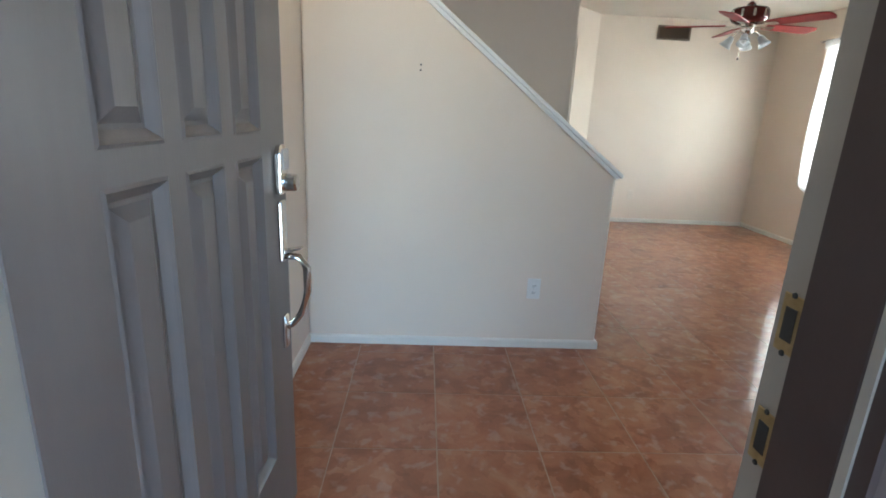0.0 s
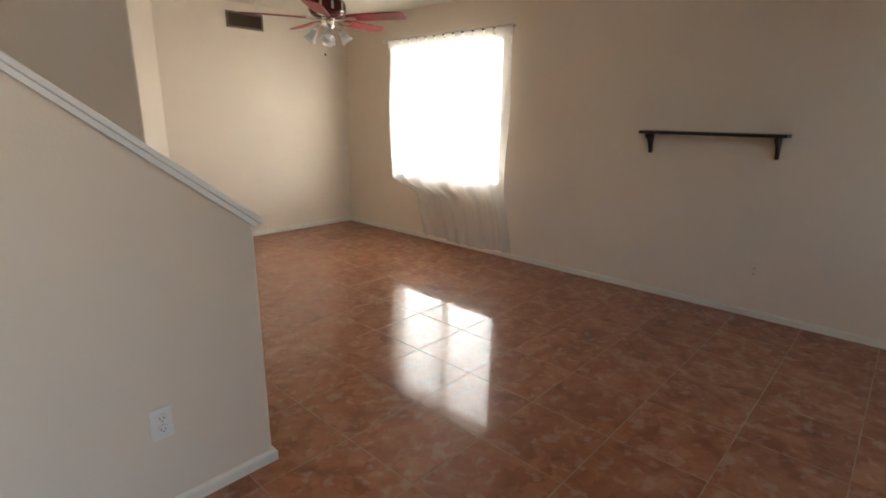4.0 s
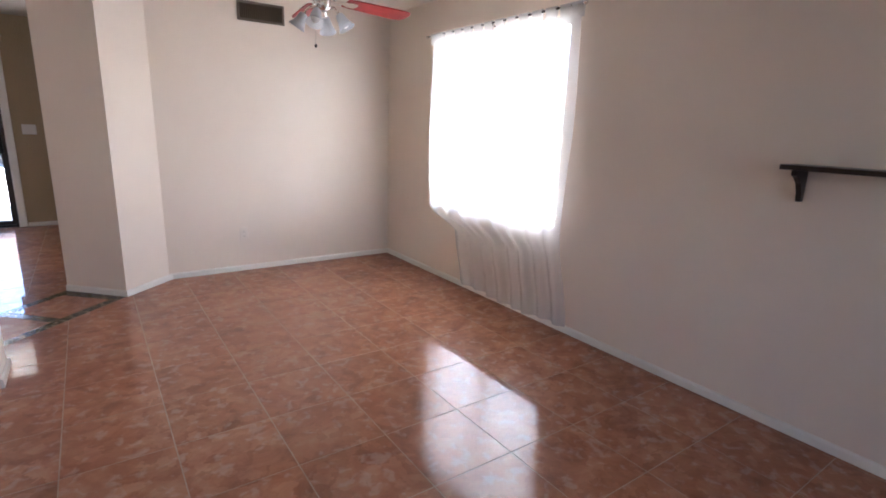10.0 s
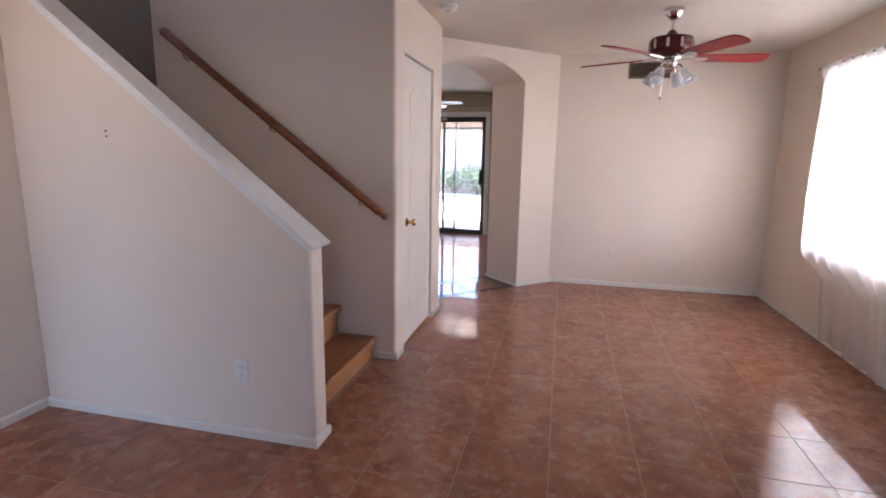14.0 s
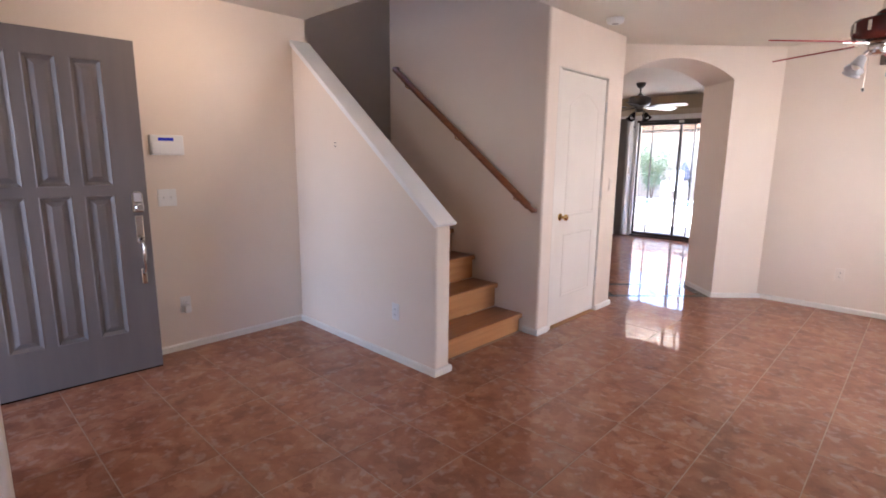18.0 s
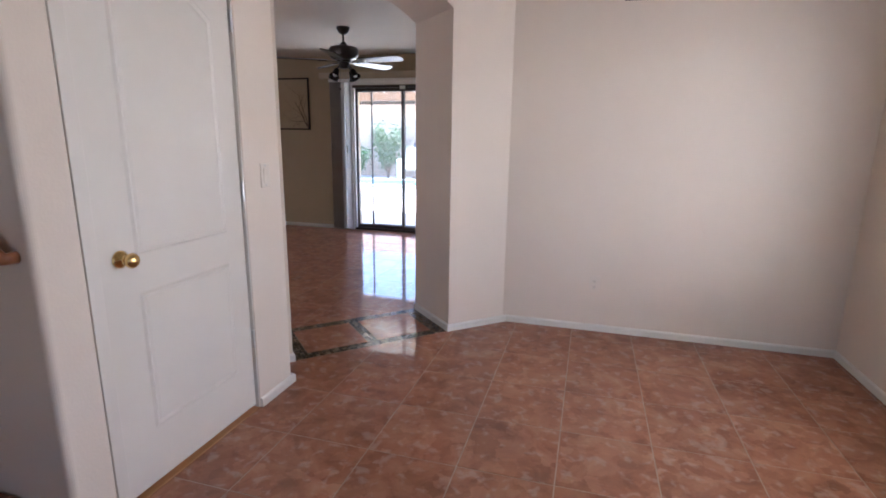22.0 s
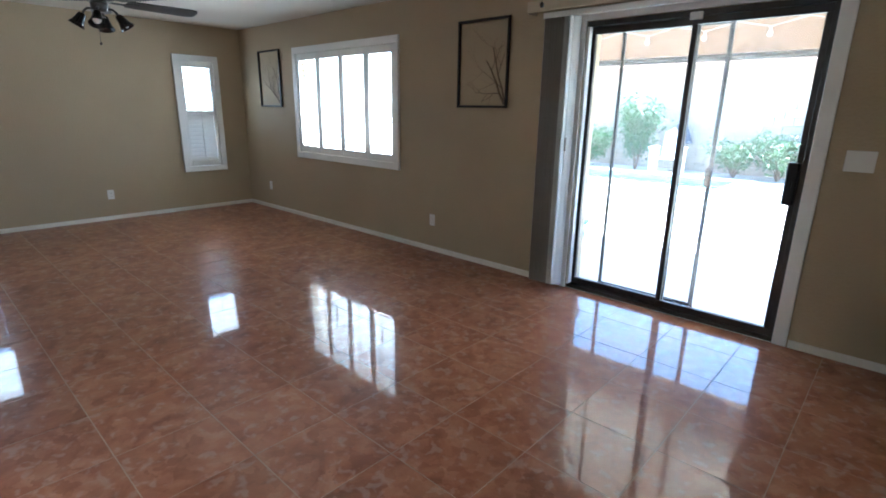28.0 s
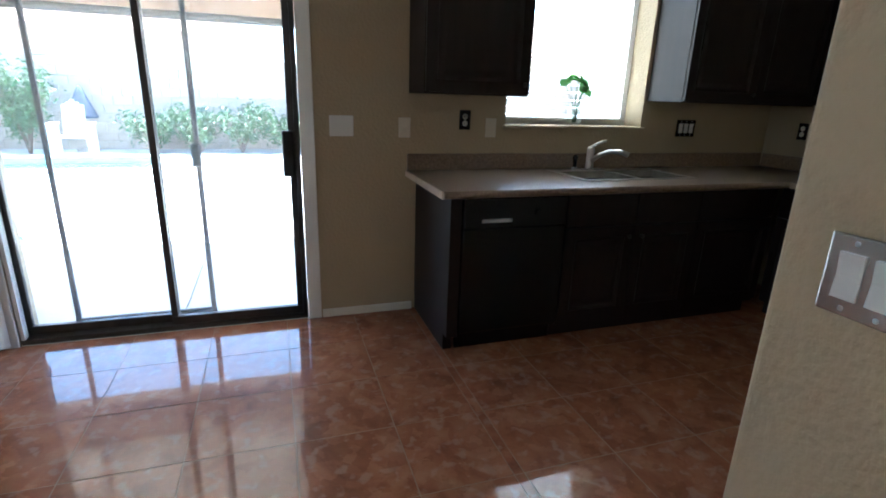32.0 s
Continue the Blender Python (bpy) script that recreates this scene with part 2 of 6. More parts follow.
def glass(name, tint=(1, 1, 1), rough=0.0, haze=0.0):
    m = bpy.data.materials.new(name)
    m.use_nodes = True
    nt = m.node_tree
    nt.nodes.remove(nt.nodes["Principled BSDF"])
    out = nt.nodes["Material Output"]
    t = nt.nodes.new("ShaderNodeBsdfTransparent")
    t.inputs[0].default_value = (*tint, 1)
    g = nt.nodes.new("ShaderNodeBsdfGlossy")
    g.inputs["Roughness"].default_value = rough
    f = nt.nodes.new("ShaderNodeLayerWeight")
    f.inputs["Blend"].default_value = 0.5
    pw = nt.nodes.new("ShaderNodeMath")
    pw.operation = "POWER"
    pw.inputs[1].default_value = 4.5
    ma = nt.nodes.new("ShaderNodeMath")
    ma.operation = "MULTIPLY_ADD"
    ma.inputs[1].default_value, ma.inputs[2].default_value = 0.8, 0.035
    mx = nt.nodes.new("ShaderNodeMixShader")
    nt.links.new(f.outputs["Facing"], pw.inputs[0])
    nt.links.new(pw.outputs[0], ma.inputs[0])
    nt.links.new(ma.outputs[0], mx.inputs[0])
    nt.links.new(t.outputs[0], mx.inputs[1])
    nt.links.new(g.outputs[0], mx.inputs[2])
    # translucent veil that puts the haze of glare into the pane
    film = nt.nodes.new("ShaderNodeBsdfTranslucent")
    film.inputs[0].default_value = (0.8, 0.8, 0.8, 1)
    veil = nt.nodes.new("ShaderNodeMixShader")
    veil.inputs[0].default_value = haze
    nt.links.new(mx.outputs[0], veil.inputs[1])
    nt.links.new(film.outputs[0], veil.inputs[2])
    nt.links.new(veil.outputs[0], out.inputs[0])
    return m


M_GLASS = glass("clear_glass", (0.96, 0.98, 0.97))
# patio panes whitened to stand for the glare that washes out the yard
M_HAZED = glass("hazed_patio_glass", (0.96, 0.98, 0.97), 0.0, 0.045)


def sheer(name, c, clear):
    m = bpy.data.materials.new(name)
    m.use_nodes = True
    nt = m.node_tree
    nt.nodes.remove(nt.nodes["Principled BSDF"])
    out = nt.nodes["Material Output"]
    d, tl, tp = (nt.nodes.new("ShaderNodeBsdf" + k) for k in ("Diffuse", "Translucent", "Transparent"))
    d.inputs[0].default_value = tl.inputs[0].default_value = (*c, 1)
    a, b = nt.nodes.new("ShaderNodeMixShader"), nt.nodes.new("ShaderNodeMixShader")
    a.inputs[0].default_value, b.inputs[0].default_value = 0.6, clear
    w = tex(nt, coords(nt), 300.0, 2.0)
    mr = nt.nodes.new("ShaderNodeMapRange")
    mr.inputs["To Min"].default_value, mr.inputs["To Max"].default_value = clear - 0.12, clear + 0.12
    nt.links.new(w, mr.inputs[0])
    nt.links.new(mr.outputs[0], b.inputs[0])
    nt.links.new(d.outputs[0], a.inputs[1])
    nt.links.new(tl.outputs[0], a.inputs[2])
    nt.links.new(a.outputs[0], b.inputs[1])
    nt.links.new(tp.outputs[0], b.inputs[2])
    nt.links.new(b.outputs[0], out.inputs[0])
    return m


M_SHEER = sheer("sheer_voile", (0.84, 0.82, 0.79), 0.48)

# ---- mesh tools ----
def finish(name, bm, material, smooth=False):
    me = bpy.data.meshes.new(name)
    bm.normal_update()
    bm.to_mesh(me)
    bm.free()
    for mm in (material if isinstance(material, (list, tuple)) else [material]):
        me.materials.append(mm)
    if smooth:
        me.polygons.foreach_set("use_smooth", [True] * len(me.polygons))
    return me


def part(name, bm, material, parent, label="", smooth=False, m=None):
    ob = new(name, finish(name, bm, material, smooth))
    ob.parent = parent
    if m is not None:
        ob.matrix_basis = m
    if label:
        tagged(ob, label)
    return ob


def thing(name, label, category, m=None, group="", kind=""):
    ob = new(name)
    ob.empty_display_size = 0.1
    if m is not None:
        ob.matrix_basis = m
    return tagged(ob, label, category, group, kind)


def single(name, bm, material, label, category, m=None, group="", kind="", smooth=False):
    ob = new(name, finish(name, bm, material, smooth))
    if m is not None:
        ob.matrix_basis = m
    return tagged(ob, label, category, group, kind)


def box(bm, x0, x1, y0, y1, z0, z1, bevel=0.0, seg=1, m=None):
    vs = [bm.verts.new(p) for p in ((x0, y0, z0), (x1, y0, z0), (x1, y1, z0), (x0, y1, z0), (x0, y0, z1), (x1, y0, z1), (x1, y1, z1), (x0, y1, z1))]
    fs = [bm.faces.new([vs[i] for i in f]) for f in ((3, 2, 1, 0), (4, 5, 6, 7), (0, 1, 5, 4), (1, 2, 6, 5), (2, 3, 7, 6), (3, 0, 4, 7))]
    if bevel:
        es = list({e for f in fs for e in f.edges})
        r = bmesh.ops.bevel(bm, geom=es, offset=bevel, segments=seg, profile=0.5, affect="EDGES")
        vs = list({v for f in r["faces"] for v in f.verts} | {v for v in vs if v.is_valid})
    if m is not None:
        bmesh.ops.transform(bm, matrix=m, verts=[v for v in vs if v.is_valid])
    return bm


def bx(*a, **k):
    return box(bmesh.new(), *a, **k)


def prism(bm, pts, axis, a, b, bevel=0.0, seg=2):
    """A flat outline pushed along an axis from a to b. pts are the two other coordinates, in axis order."""
    def at(p, v):
        q = list(p)
        q.insert("xyz".index(axis), v)
        return q
    lo, hi = [bm.verts.new(at(p, a)) for p in pts], [bm.verts.new(at(p, b)) for p in pts]
    n = len(pts)
    fs = [bm.faces.new(lo[::-1]), bm.faces.new(hi)] + [bm.faces.new((lo[i], lo[(i + 1) % n], hi[(i + 1) % n], hi[i])) for i in range(n)]
    bmesh.ops.recalc_face_normals(bm, faces=fs)
    if bevel:
        bmesh.ops.bevel(bm, geom=list({e for f in fs for e in f.edges}), offset=bevel, segments=seg, profile=0.5, affect="EDGES")
    return bm


def lathe(bm, profile, n=24, m=None, caps=True):
    """Turned body round z: profile of (radius, height)."""
    rings, made = [], []
    for r, z in profile:
        ring = [bm.verts.new((r * math.cos(2 * math.pi * i / n), r * math.sin(2 * math.pi * i / n), z)) for i in range(n)]
        rings.append(ring)
        made += ring
    for p, q in zip(rings, rings[1:]):
        for i in range(n):
            bm.faces.new((p[i], p[(i + 1) % n], q[(i + 1) % n], q[i]))
    if caps:
        bm.faces.new(rings[0][::-1])
        bm.faces.new(rings[-1])
    if m is not None:
        bmesh.ops.transform(bm, matrix=m, verts=made)
    bmesh.ops.recalc_face_normals(bm, faces=bm.faces[:])
    return bm


def tube(bm, pts, r, n=10, caps=True):
    """A round bar along points; r is one radius or one a point."""
    pts = [Vector(p) for p in pts]
    rs = r if isinstance(r, (list, tuple)) else [r] * len(pts)
    rings, up = [], Vector((0, 0, 1))
    for i, p in enumerate(pts):
        d = (pts[min(i + 1, len(pts) - 1)] - pts[max(i - 1, 0)]).normalized()
        a = d.cross(up if abs(d.z) < 0.95 else Vector((1, 0, 0))).normalized()
        b = d.cross(a)
        rings.append([bm.verts.new(p + rs[i] * (a * math.cos(t) + b * math.sin(t))) for t in (2 * math.pi * k / n for k in range(n))])
    for p, q in zip(rings, rings[1:]):
        for i in range(n):
            bm.faces.new((p[i], p[(i + 1) % n], q[(i + 1) % n], q[i]))
    if caps:
        bm.faces.new(rings[0][::-1])
        bm.faces.new(rings[-1])
    bmesh.ops.recalc_face_normals(bm, faces=bm.faces[:])
    return bm


def holed(bm, u0, u1, z0, z1, w0, w1, holes, put):
    """A wall slab from u0 to u1 and z0 to z1, w0 to w1 thick, with holes (ua, ub, za, zb); put(u, w, z) places a point."""
    us = sorted({u0, u1, *[h[0] for h in holes], *[h[1] for h in holes]})
    zs = sorted({z0, z1, *[h[2] for h in holes], *[h[3] for h in holes]})
    seen = {}

    def v(u, w, z):
        key = (round(u, 5), round(w, 5), round(z, 5))
        if key not in seen:
            seen[key] = bm.verts.new(put(u, w, z))
        return seen[key]

    def solid(i, j):
        if not (0 <= i < len(us) - 1 and 0 <= j < len(zs) - 1):
            return False
        u, z = (us[i] + us[i + 1]) / 2, (zs[j] + zs[j + 1]) / 2
        return not any(h[0] < u < h[1] and h[2] < z < h[3] for h in holes)
    for i in range(len(us) - 1):
        for j in range(len(zs) - 1):
            if not solid(i, j):
                continue
            a, b, c, d = us[i], us[i + 1], zs[j], zs[j + 1]
            bm.faces.new((v(a, w0, c), v(b, w0, c), v(b, w0, d), v(a, w0, d)))
            bm.faces.new((v(a, w1, d), v(b, w1, d), v(b, w1, c), v(a, w1, c)))
            for ok, p, q in ((solid(i - 1, j), (a, c), (a, d)), (solid(i + 1, j), (b, d), (b, c)), (solid(i, j - 1), (b, c), (a, c)), (solid(i, j + 1), (a, d), (b, d))):
                if not ok:
                    bm.faces.new((v(p[0], w0, p[1]), v(q[0], w0, q[1]), v(q[0], w1, q[1]), v(p[0], w1, p[1])))
    bmesh.ops.recalc_face_normals(bm, faces=bm.faces[:])
    return bm


def bullnose(bm, corners, r=0.022):
    """Round off the upright edges of a wall that stand at the given plan corners."""
    es = [e for e in bm.edges if abs(e.verts[0].co.x - e.verts[1].co.x) + abs(e.verts[0].co.y - e.verts[1].co.y) < 1e-5
          and any(abs(e.verts[0].co.x - c[0]) + abs(e.verts[0].co.y - c[1]) < 0.002 for c in corners)]
    if es:
        bmesh.ops.bevel(bm, geom=es, offset=r, segments=6, profile=0.5, affect="EDGES")


def wall_x(name, x0, x1, y0, y1, z0, z1, holes=(), material=None, label="", nose=()):
    """A wall that faces along x (x0 to x1 thick), running along y."""
    bm = holed(bmesh.new(), y0, y1, z0, z1, x0, x1, list(holes), lambda u, w, z: (w, u, z))
    bullnose(bm, nose)
    return single(name, bm, material or M_WALL, label, "wall", kind="structure")


def wall_y(name, y0, y1, x0, x1, z0, z1, holes=(), material=None, label="", nose=()):
    bm = holed(bmesh.new(), x0, x1, z0, z1, y0, y1, list(holes), lambda u, w, z: (u, w, z))
    bullnose(bm, nose)
    return single(name, bm, material or M_WALL, label, "wall", kind="structure")

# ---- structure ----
# darker copy of the tan stucco, for the added porch that dims the doorway
M_PORCH_DIM = mottled("dim_porch_stucco", (0.25, 0.22, 0.19), (0.31, 0.275, 0.24), 0.9, 3, 80, 0.5)
H = 2.44          # ceiling
RX = 4.14         # living room, side wall with window
BY = 6.476        # living room, far wall
FY = -0.52        # living room, front wall
LX = -0.61        # entry, side wall
DY = 0.745        # entry, inner face of the front-door wall
CX = 0.95         # corner of the entry wall
KY0, KY1 = 2.79, 2.92   # half-height stair wall
SY = 3.90         # stair's far wall
KX = 1.0
SLY = 9.59        # family room, wall with the sliding door
FX = -6.12        # family room, end wall
QX = 4.20         # kitchen, end wall
S2 = math.sqrt(0.5)
A0, A1 = Vector((0.885, 5.373)), Vector((1.655, 6.141))   # arch, front corners
DC = 4.487                                               # diagonal wall: y = x + DC
DT = 0.54                                                # its depth

wall_x("wall_right", RX, RX + 0.16, FY - 0.16, BY + 0.14, 0, H + 0.1, [(4.08, 5.58, 0.67, 2.10)], label="cream painted wall with a curtained window")
wall_y("wall_back", BY, BY + 0.14, 1.96, RX, 0, H + 0.1, label="cream painted far wall of the living room")
wall_y("wall_front", FY - 0.16, FY, CX - 0.14, RX, 0, H + 0.1, [(1.85, 3.18, 0.73, 2.10)], label="cream painted front wall with a curtained window")
wall_x("wall_porch", CX - 0.14, CX, FY, DY, 0, H + 0.1, label="cream painted wall beside the entry", nose=((CX, DY),))
wall_y("wall_entry", DY - 0.14, DY, LX - 0.12, CX - 0.14, 0, H + 0.1, [(-0.455, 0.445, -0.001, 2.06)], label="cream painted wall round the front door")
wall_x("wall_left", LX - 0.12, LX, DY, KY1, 0, H + 0.1, label="cream painted entry wall")
# stair side
wall_y("wall_stair", SY, SY + 0.12, -0.744, 1.03, 0, 4.9, label="cream painted wall beside the stairs", nose=((1.03, SY), (-0.744, SY)))
# the high opening is added, unseen, so that sky light reaches the landing
wall_x("wall_landing", -1.87, -1.75, KY1, 5.4, 0, 4.9, [(3.15, 3.75, 3.5, 4.2)], label="cream painted wall at the stair landing")
wall_y("wall_landing_side", KY1 - 0.12, KY1, -1.75, LX - 0.12, 0, 4.9, label="cream painted wall of the stair landing")
wall_y("wall_landing_end", 5.4, 5.52, -1.87, 0.50, 0, 4.9, (), M_WALL, "cream painted wall behind the stairs")
wall_x("wall_flight", -0.744, -0.624, SY + 0.12, 5.4, 0, 4.9, label="cream painted wall beside the upper flight")
wall_y("wall_upper", KY1 - 0.12, KY1, LX - 0.12, 1.15, H + 0.101, 4.9, label="cream painted wall above the stair opening")
wall_x("wall_upper_end", 1.03, 1.15, KY1, SY + 0.12, H + 0.092, 4.9, label="cream painted wall above the stair opening")
single("ceiling_stairwell", bx(-1.87, 1.15, KY1 - 0.12, 5.52, 4.9, 5.0), M_CEIL, "cream ceiling above the stairwell", "ceiling", kind="structure")

# half-height stair wall with a sloping top
slope = 0.79
KZ = 0.985
bm = prism(bmesh.new(), [(LX, 0), (KX, 0), (KX, KZ), (LX, KZ + slope * (KX - LX))], "y", KY0, KY1, 0.018, 4)
single("wall_knee", bm, M_WALL, "cream half-height stair wall with a sloping top", "wall", kind="structure")

# closet block: its side with the door, its end
wall_x("wall_closet", 0.91, 1.03, SY + 0.12, 5.14, 0, H + 0.1, [(4.046, 4.853, -0.001, 2.06)], label="cream painted closet wall with a white door", nose=((1.03, 5.14),))
wall_y("wall_closet_end", 5.02, 5.14, 0.5, 0.91, 0, H + 0.1, label="cream painted end of the closet")

# diagonal wall with the arched passage
def on_diag(u, w, z):
    """u along the wall from the first arch corner, w into it."""
    return (A0.x + S2 * u - S2 * w, A0.y + S2 * u + S2 * w, z)


AW = (A1 - A0).length
SPRING, CROWN = 2.135, 2.325
bm = bmesh.new()
rad = ((AW / 2) ** 2 + (CROWN - SPRING) ** 2) / (2 * (CROWN - SPRING))
half = math.asin(AW / 2 / rad)
arc = [(AW / 2 + rad * math.sin(-half + 2 * half * i / 24), CROWN - rad + rad * math.cos(-half + 2 * half * i / 24)) for i in range(25)]
top = H + 0.1
u_l, u_r = -0.32, 0.502 + AW
def quad(ps):
    return bm.faces.new([bm.verts.new(on_diag(*p)) for p in ps])
for w in (0, DT):
    quad([(u_l, w, 0), (0, w, 0), (0, w, top), (u_l, w, top)])
    quad([(AW, w, 0), (u_r, w, 0), (u_r, w, top), (AW, w, top)])
    for p, q in zip(arc, arc[1:]):
        quad([(p[0], w, p[1]), (q[0], w, q[1]), (q[0], w, top), (p[0], w, top)])
for p, q in zip(arc, arc[1:]):
    quad([(p[0], 0, p[1]), (q[0], 0, q[1]), (q[0], DT, q[1]), (p[0], DT, p[1])])
for u in (0, AW, u_l, u_r):
    z = SPRING if u in (0, AW) else top
    quad([(u, 0, 0), (u, DT, 0), (u, DT, z), (u, 0, z)])
bmesh.ops.remove_doubles(bm, verts=bm.verts[:], dist=0.0005)
bmesh.ops.recalc_face_normals(bm, faces=bm.faces[:])
es = [e for e in bm.edges if len(e.link_faces) == 2 and e.calc_face_angle(0) > 0.9 and abs(e.verts[0].co.z - e.verts[1].co.z) > 0.5 and min(((v.co.x - A0.x) * S2 + (v.co.y - A0.y) * S2) for v in e.verts) > -0.01]
bmesh.ops.bevel(bm, geom=es, offset=0.022, segments=6, profile=0.5, affect="EDGES")
single("wall_arch", bm, M_WALL, "cream diagonal wall with an arched passage", "wall", kind="structure")

# family room and kitchen
wall_y("wall_patio", SLY, SLY + 0.24, FX - 0.16, QX + 0.16, 0, H + 0.1,
       [(-0.745, 0.765, -0.001, 2.05), (-4.64, -2.84, 0.86, 2.04), (2.0, 3.03, 1.19, 2.3)], M_TAN, "tan painted wall with a sliding patio door")
wall_x("wall_end", FX - 0.16, FX, 4.3, SLY, 0, H + 0.1, [(8.70, 9.2, 0.57, 2.0), (6.06, 6.56, 0.57, 2.0)], M_TAN, "tan painted end wall with two narrow windows")
wall_y("wall_near", 4.3, 4.42, FX, -1.87, 0, H + 0.1, (), M_TAN, "tan painted wall of the family room")
wall_x("wall_kitchen_end", QX, QX + 0.16, 7.0, SLY, 0, H + 0.1, (), M_TAN, "tan painted end wall of the kitchen")
# the stub with the light switches
bm = bmesh.new()
prism(bm, [(1.281, 6.53), (1.355, 6.60), (1.355, 7.17), (1.49, 7.17), (1.49, 6.66), (1.40, 6.56)], "z", 0, H + 0.1, 0.018, 4)
single("wall_switch", bm, M_TAN, "tan painted wall end with light switches", "wall", kind="structure")
wall_y("wall_kitchen_near", 7.05, 7.17, 1.49, QX, 0, H + 0.1, (), M_TAN, "tan painted wall of the kitchen")

# ceilings
def slab(name, x0, x1, y0, y1, label):
    single(name, bx(x0, x1, y0, y1, H, H + 0.09), M_CEIL, label, "ceiling", kind="structure")
slab("ceiling_entry", LX - 0.12, 1.03, FY - 0.16, KY1, "cream textured ceiling of the entry")
slab("ceiling_living", 1.03, RX + 0.16, FY - 0.16, 7.05, "cream textured ceiling of the living room")
slab("ceiling_passage", -0.624, 1.03, SY + 0.12, 7.05, "cream textured ceiling")
slab("ceiling_family", FX - 0.16, -1.871, 4.3, SLY + 0.16, "cream textured ceiling of the family room")
slab("ceiling_family_near", -1.871, -0.744, 5.4, SLY + 0.16, "cream textured ceiling of the family room")
# porch wall and ceilings added out of view to dim the doorway's daylight
wall_x("wall_porch_shade", -1.32, -1.2, -3.7, DY - 0.14, 0, H + 0.1, (), M_PORCH_DIM, "unseen side wall added to shade the porch")
single("ceiling_porch_shade", bx(-1.32, CX - 0.14, -3.7, FY - 0.161, H, H + 0.09), M_PORCH_DIM, "unseen ceiling added to shade the porch", "ceiling", kind="structure")
single("ceiling_porch_shade_near", bx(-1.32, LX - 0.121, FY - 0.16, DY - 0.14, H, H + 0.09), M_PORCH_DIM, "unseen ceiling added to shade the porch", "ceiling", kind="structure")
slab("ceiling_kitchen", -0.744, QX + 0.16, 7.05, SLY + 0.16, "cream textured ceiling of the kitchen")


# ---- patio and yard outside ----
M_CONC = mottled("pale_concrete", (0.55, 0.52, 0.47), (0.66, 0.63, 0.57), 0.85, 1.2, 60, 0.3)
M_STUCCO = mottled("tan_stucco", (0.42, 0.33, 0.24), (0.50, 0.40, 0.30), 0.9, 3, 80, 0.5)
M_BEAM = mottled("tan_painted_beam", (0.27, 0.175, 0.12), (0.34, 0.225, 0.16), 0.7, 4, 60, 0.3)
M_BLOCK = mottled("tan_concrete_block", (0.34, 0.28, 0.22), (0.44, 0.37, 0.30), 0.9, 5, 90, 0.5)
M_ROOF = mottled("clay_roof_tile", (0.30, 0.16, 0.10), (0.42, 0.25, 0.17), 0.85, 6, 40, 0.5)
M_LEAF = mottled("green_leaf", (0.025, 0.07, 0.015), (0.07, 0.14, 0.035), 0.5, 30, 60, 0.1)
M_BARK = mottled("brown_bark", (0.08, 0.05, 0.03), (0.14, 0.09, 0.06), 0.9, 12, 60, 0.6)
M_WHITEP = plain("white_plastic", (0.78, 0.78, 0.76), 0.4)
M_BLUEP = plain("blue_plastic", (0.03, 0.14, 0.50), 0.35)
GZ = -0.06
bm = bmesh.new()
# ground round the house, with the pool's basin left open
PX0, PX1, PY0, PY1 = -7.0, -1.5, 16.6, 18.4
for b in ((-70, 70, PY1, 140), (-70, PX0, PY0, PY1), (PX1, 70, PY0, PY1), (-70, 70, SLY + 0.25, PY0), (-70, 70, -60, FY - 0.16), (-70, FX - 0.16, FY - 0.16, SLY + 0.25), (QX + 0.16, 70, FY - 0.16, SLY + 0.25), (LX - 0.12, CX - 0.14, FY - 0.16, DY - 0.14)):
    box(bm, *b, -0.3, GZ)
single("ground", bm, M_CONC, "pale sunlit concrete deck and ground", "ground", kind="structure")
bm = bmesh.new()
box(bm, PX0, PX1, PY0, PY1, -1.4, -1.3)
M_POOL = plain("turquoise_pool_plaster", (0.16, 0.55, 0.60), 0.6)
single("pool_basin", bm, M_POOL, "turquoise plaster pool floor", "pool", kind="structure")
m_water, nt, b = mat("pool_water", 0.05)
b.inputs["Base Color"].default_value = (0.10, 0.46, 0.52, 1)
bump(nt, b, tex(nt, coords(nt), 3.0, 3.0), 0.3, 0.02)
single("water", bx(PX0, PX1, PY0, PY1, -0.5, -0.16), m_water, "clear turquoise pool water", "water", kind="structure")
bm = bmesh.new()
for b4 in ((PX0 - 0.3, PX1 + 0.3, PY0 - 0.3, PY0 + 0.03), (PX0 - 0.3, PX1 + 0.3, PY1 - 0.03, PY1 + 0.3), (PX0 - 0.3, PX0 + 0.03, PY0 + 0.03, PY1 - 0.03), (PX1 - 0.03, PX1 + 0.3, PY0 + 0.03, PY1 - 0.03)):
    box(bm, *b4, GZ, GZ + 0.05, 0.015, 2)
single("pool_coping", bm, M_CONC, "pale rounded pool coping", "pool edge", kind="structure")

# patio deck slabs
deck = single("patio_deck", bx(-5.0, 5.0, SLY + 0.25, 13.4, GZ, GZ + 0.015), M_CONC, "pale concrete patio deck with joints", "patio", kind="structure")
slab_me = finish("paver", box(bmesh.new(), -0.595, 0.595, -0.445, 0.445, 0, 0.03, 0.006), M_CONC)
for i in range(8):
    for j in range(4):
        o = new("paver", slab_me)
        o.parent = deck
        o.location = (-4.2 + 1.2 * i, SLY + 0.72 + 0.9 * j, GZ + 0.015)

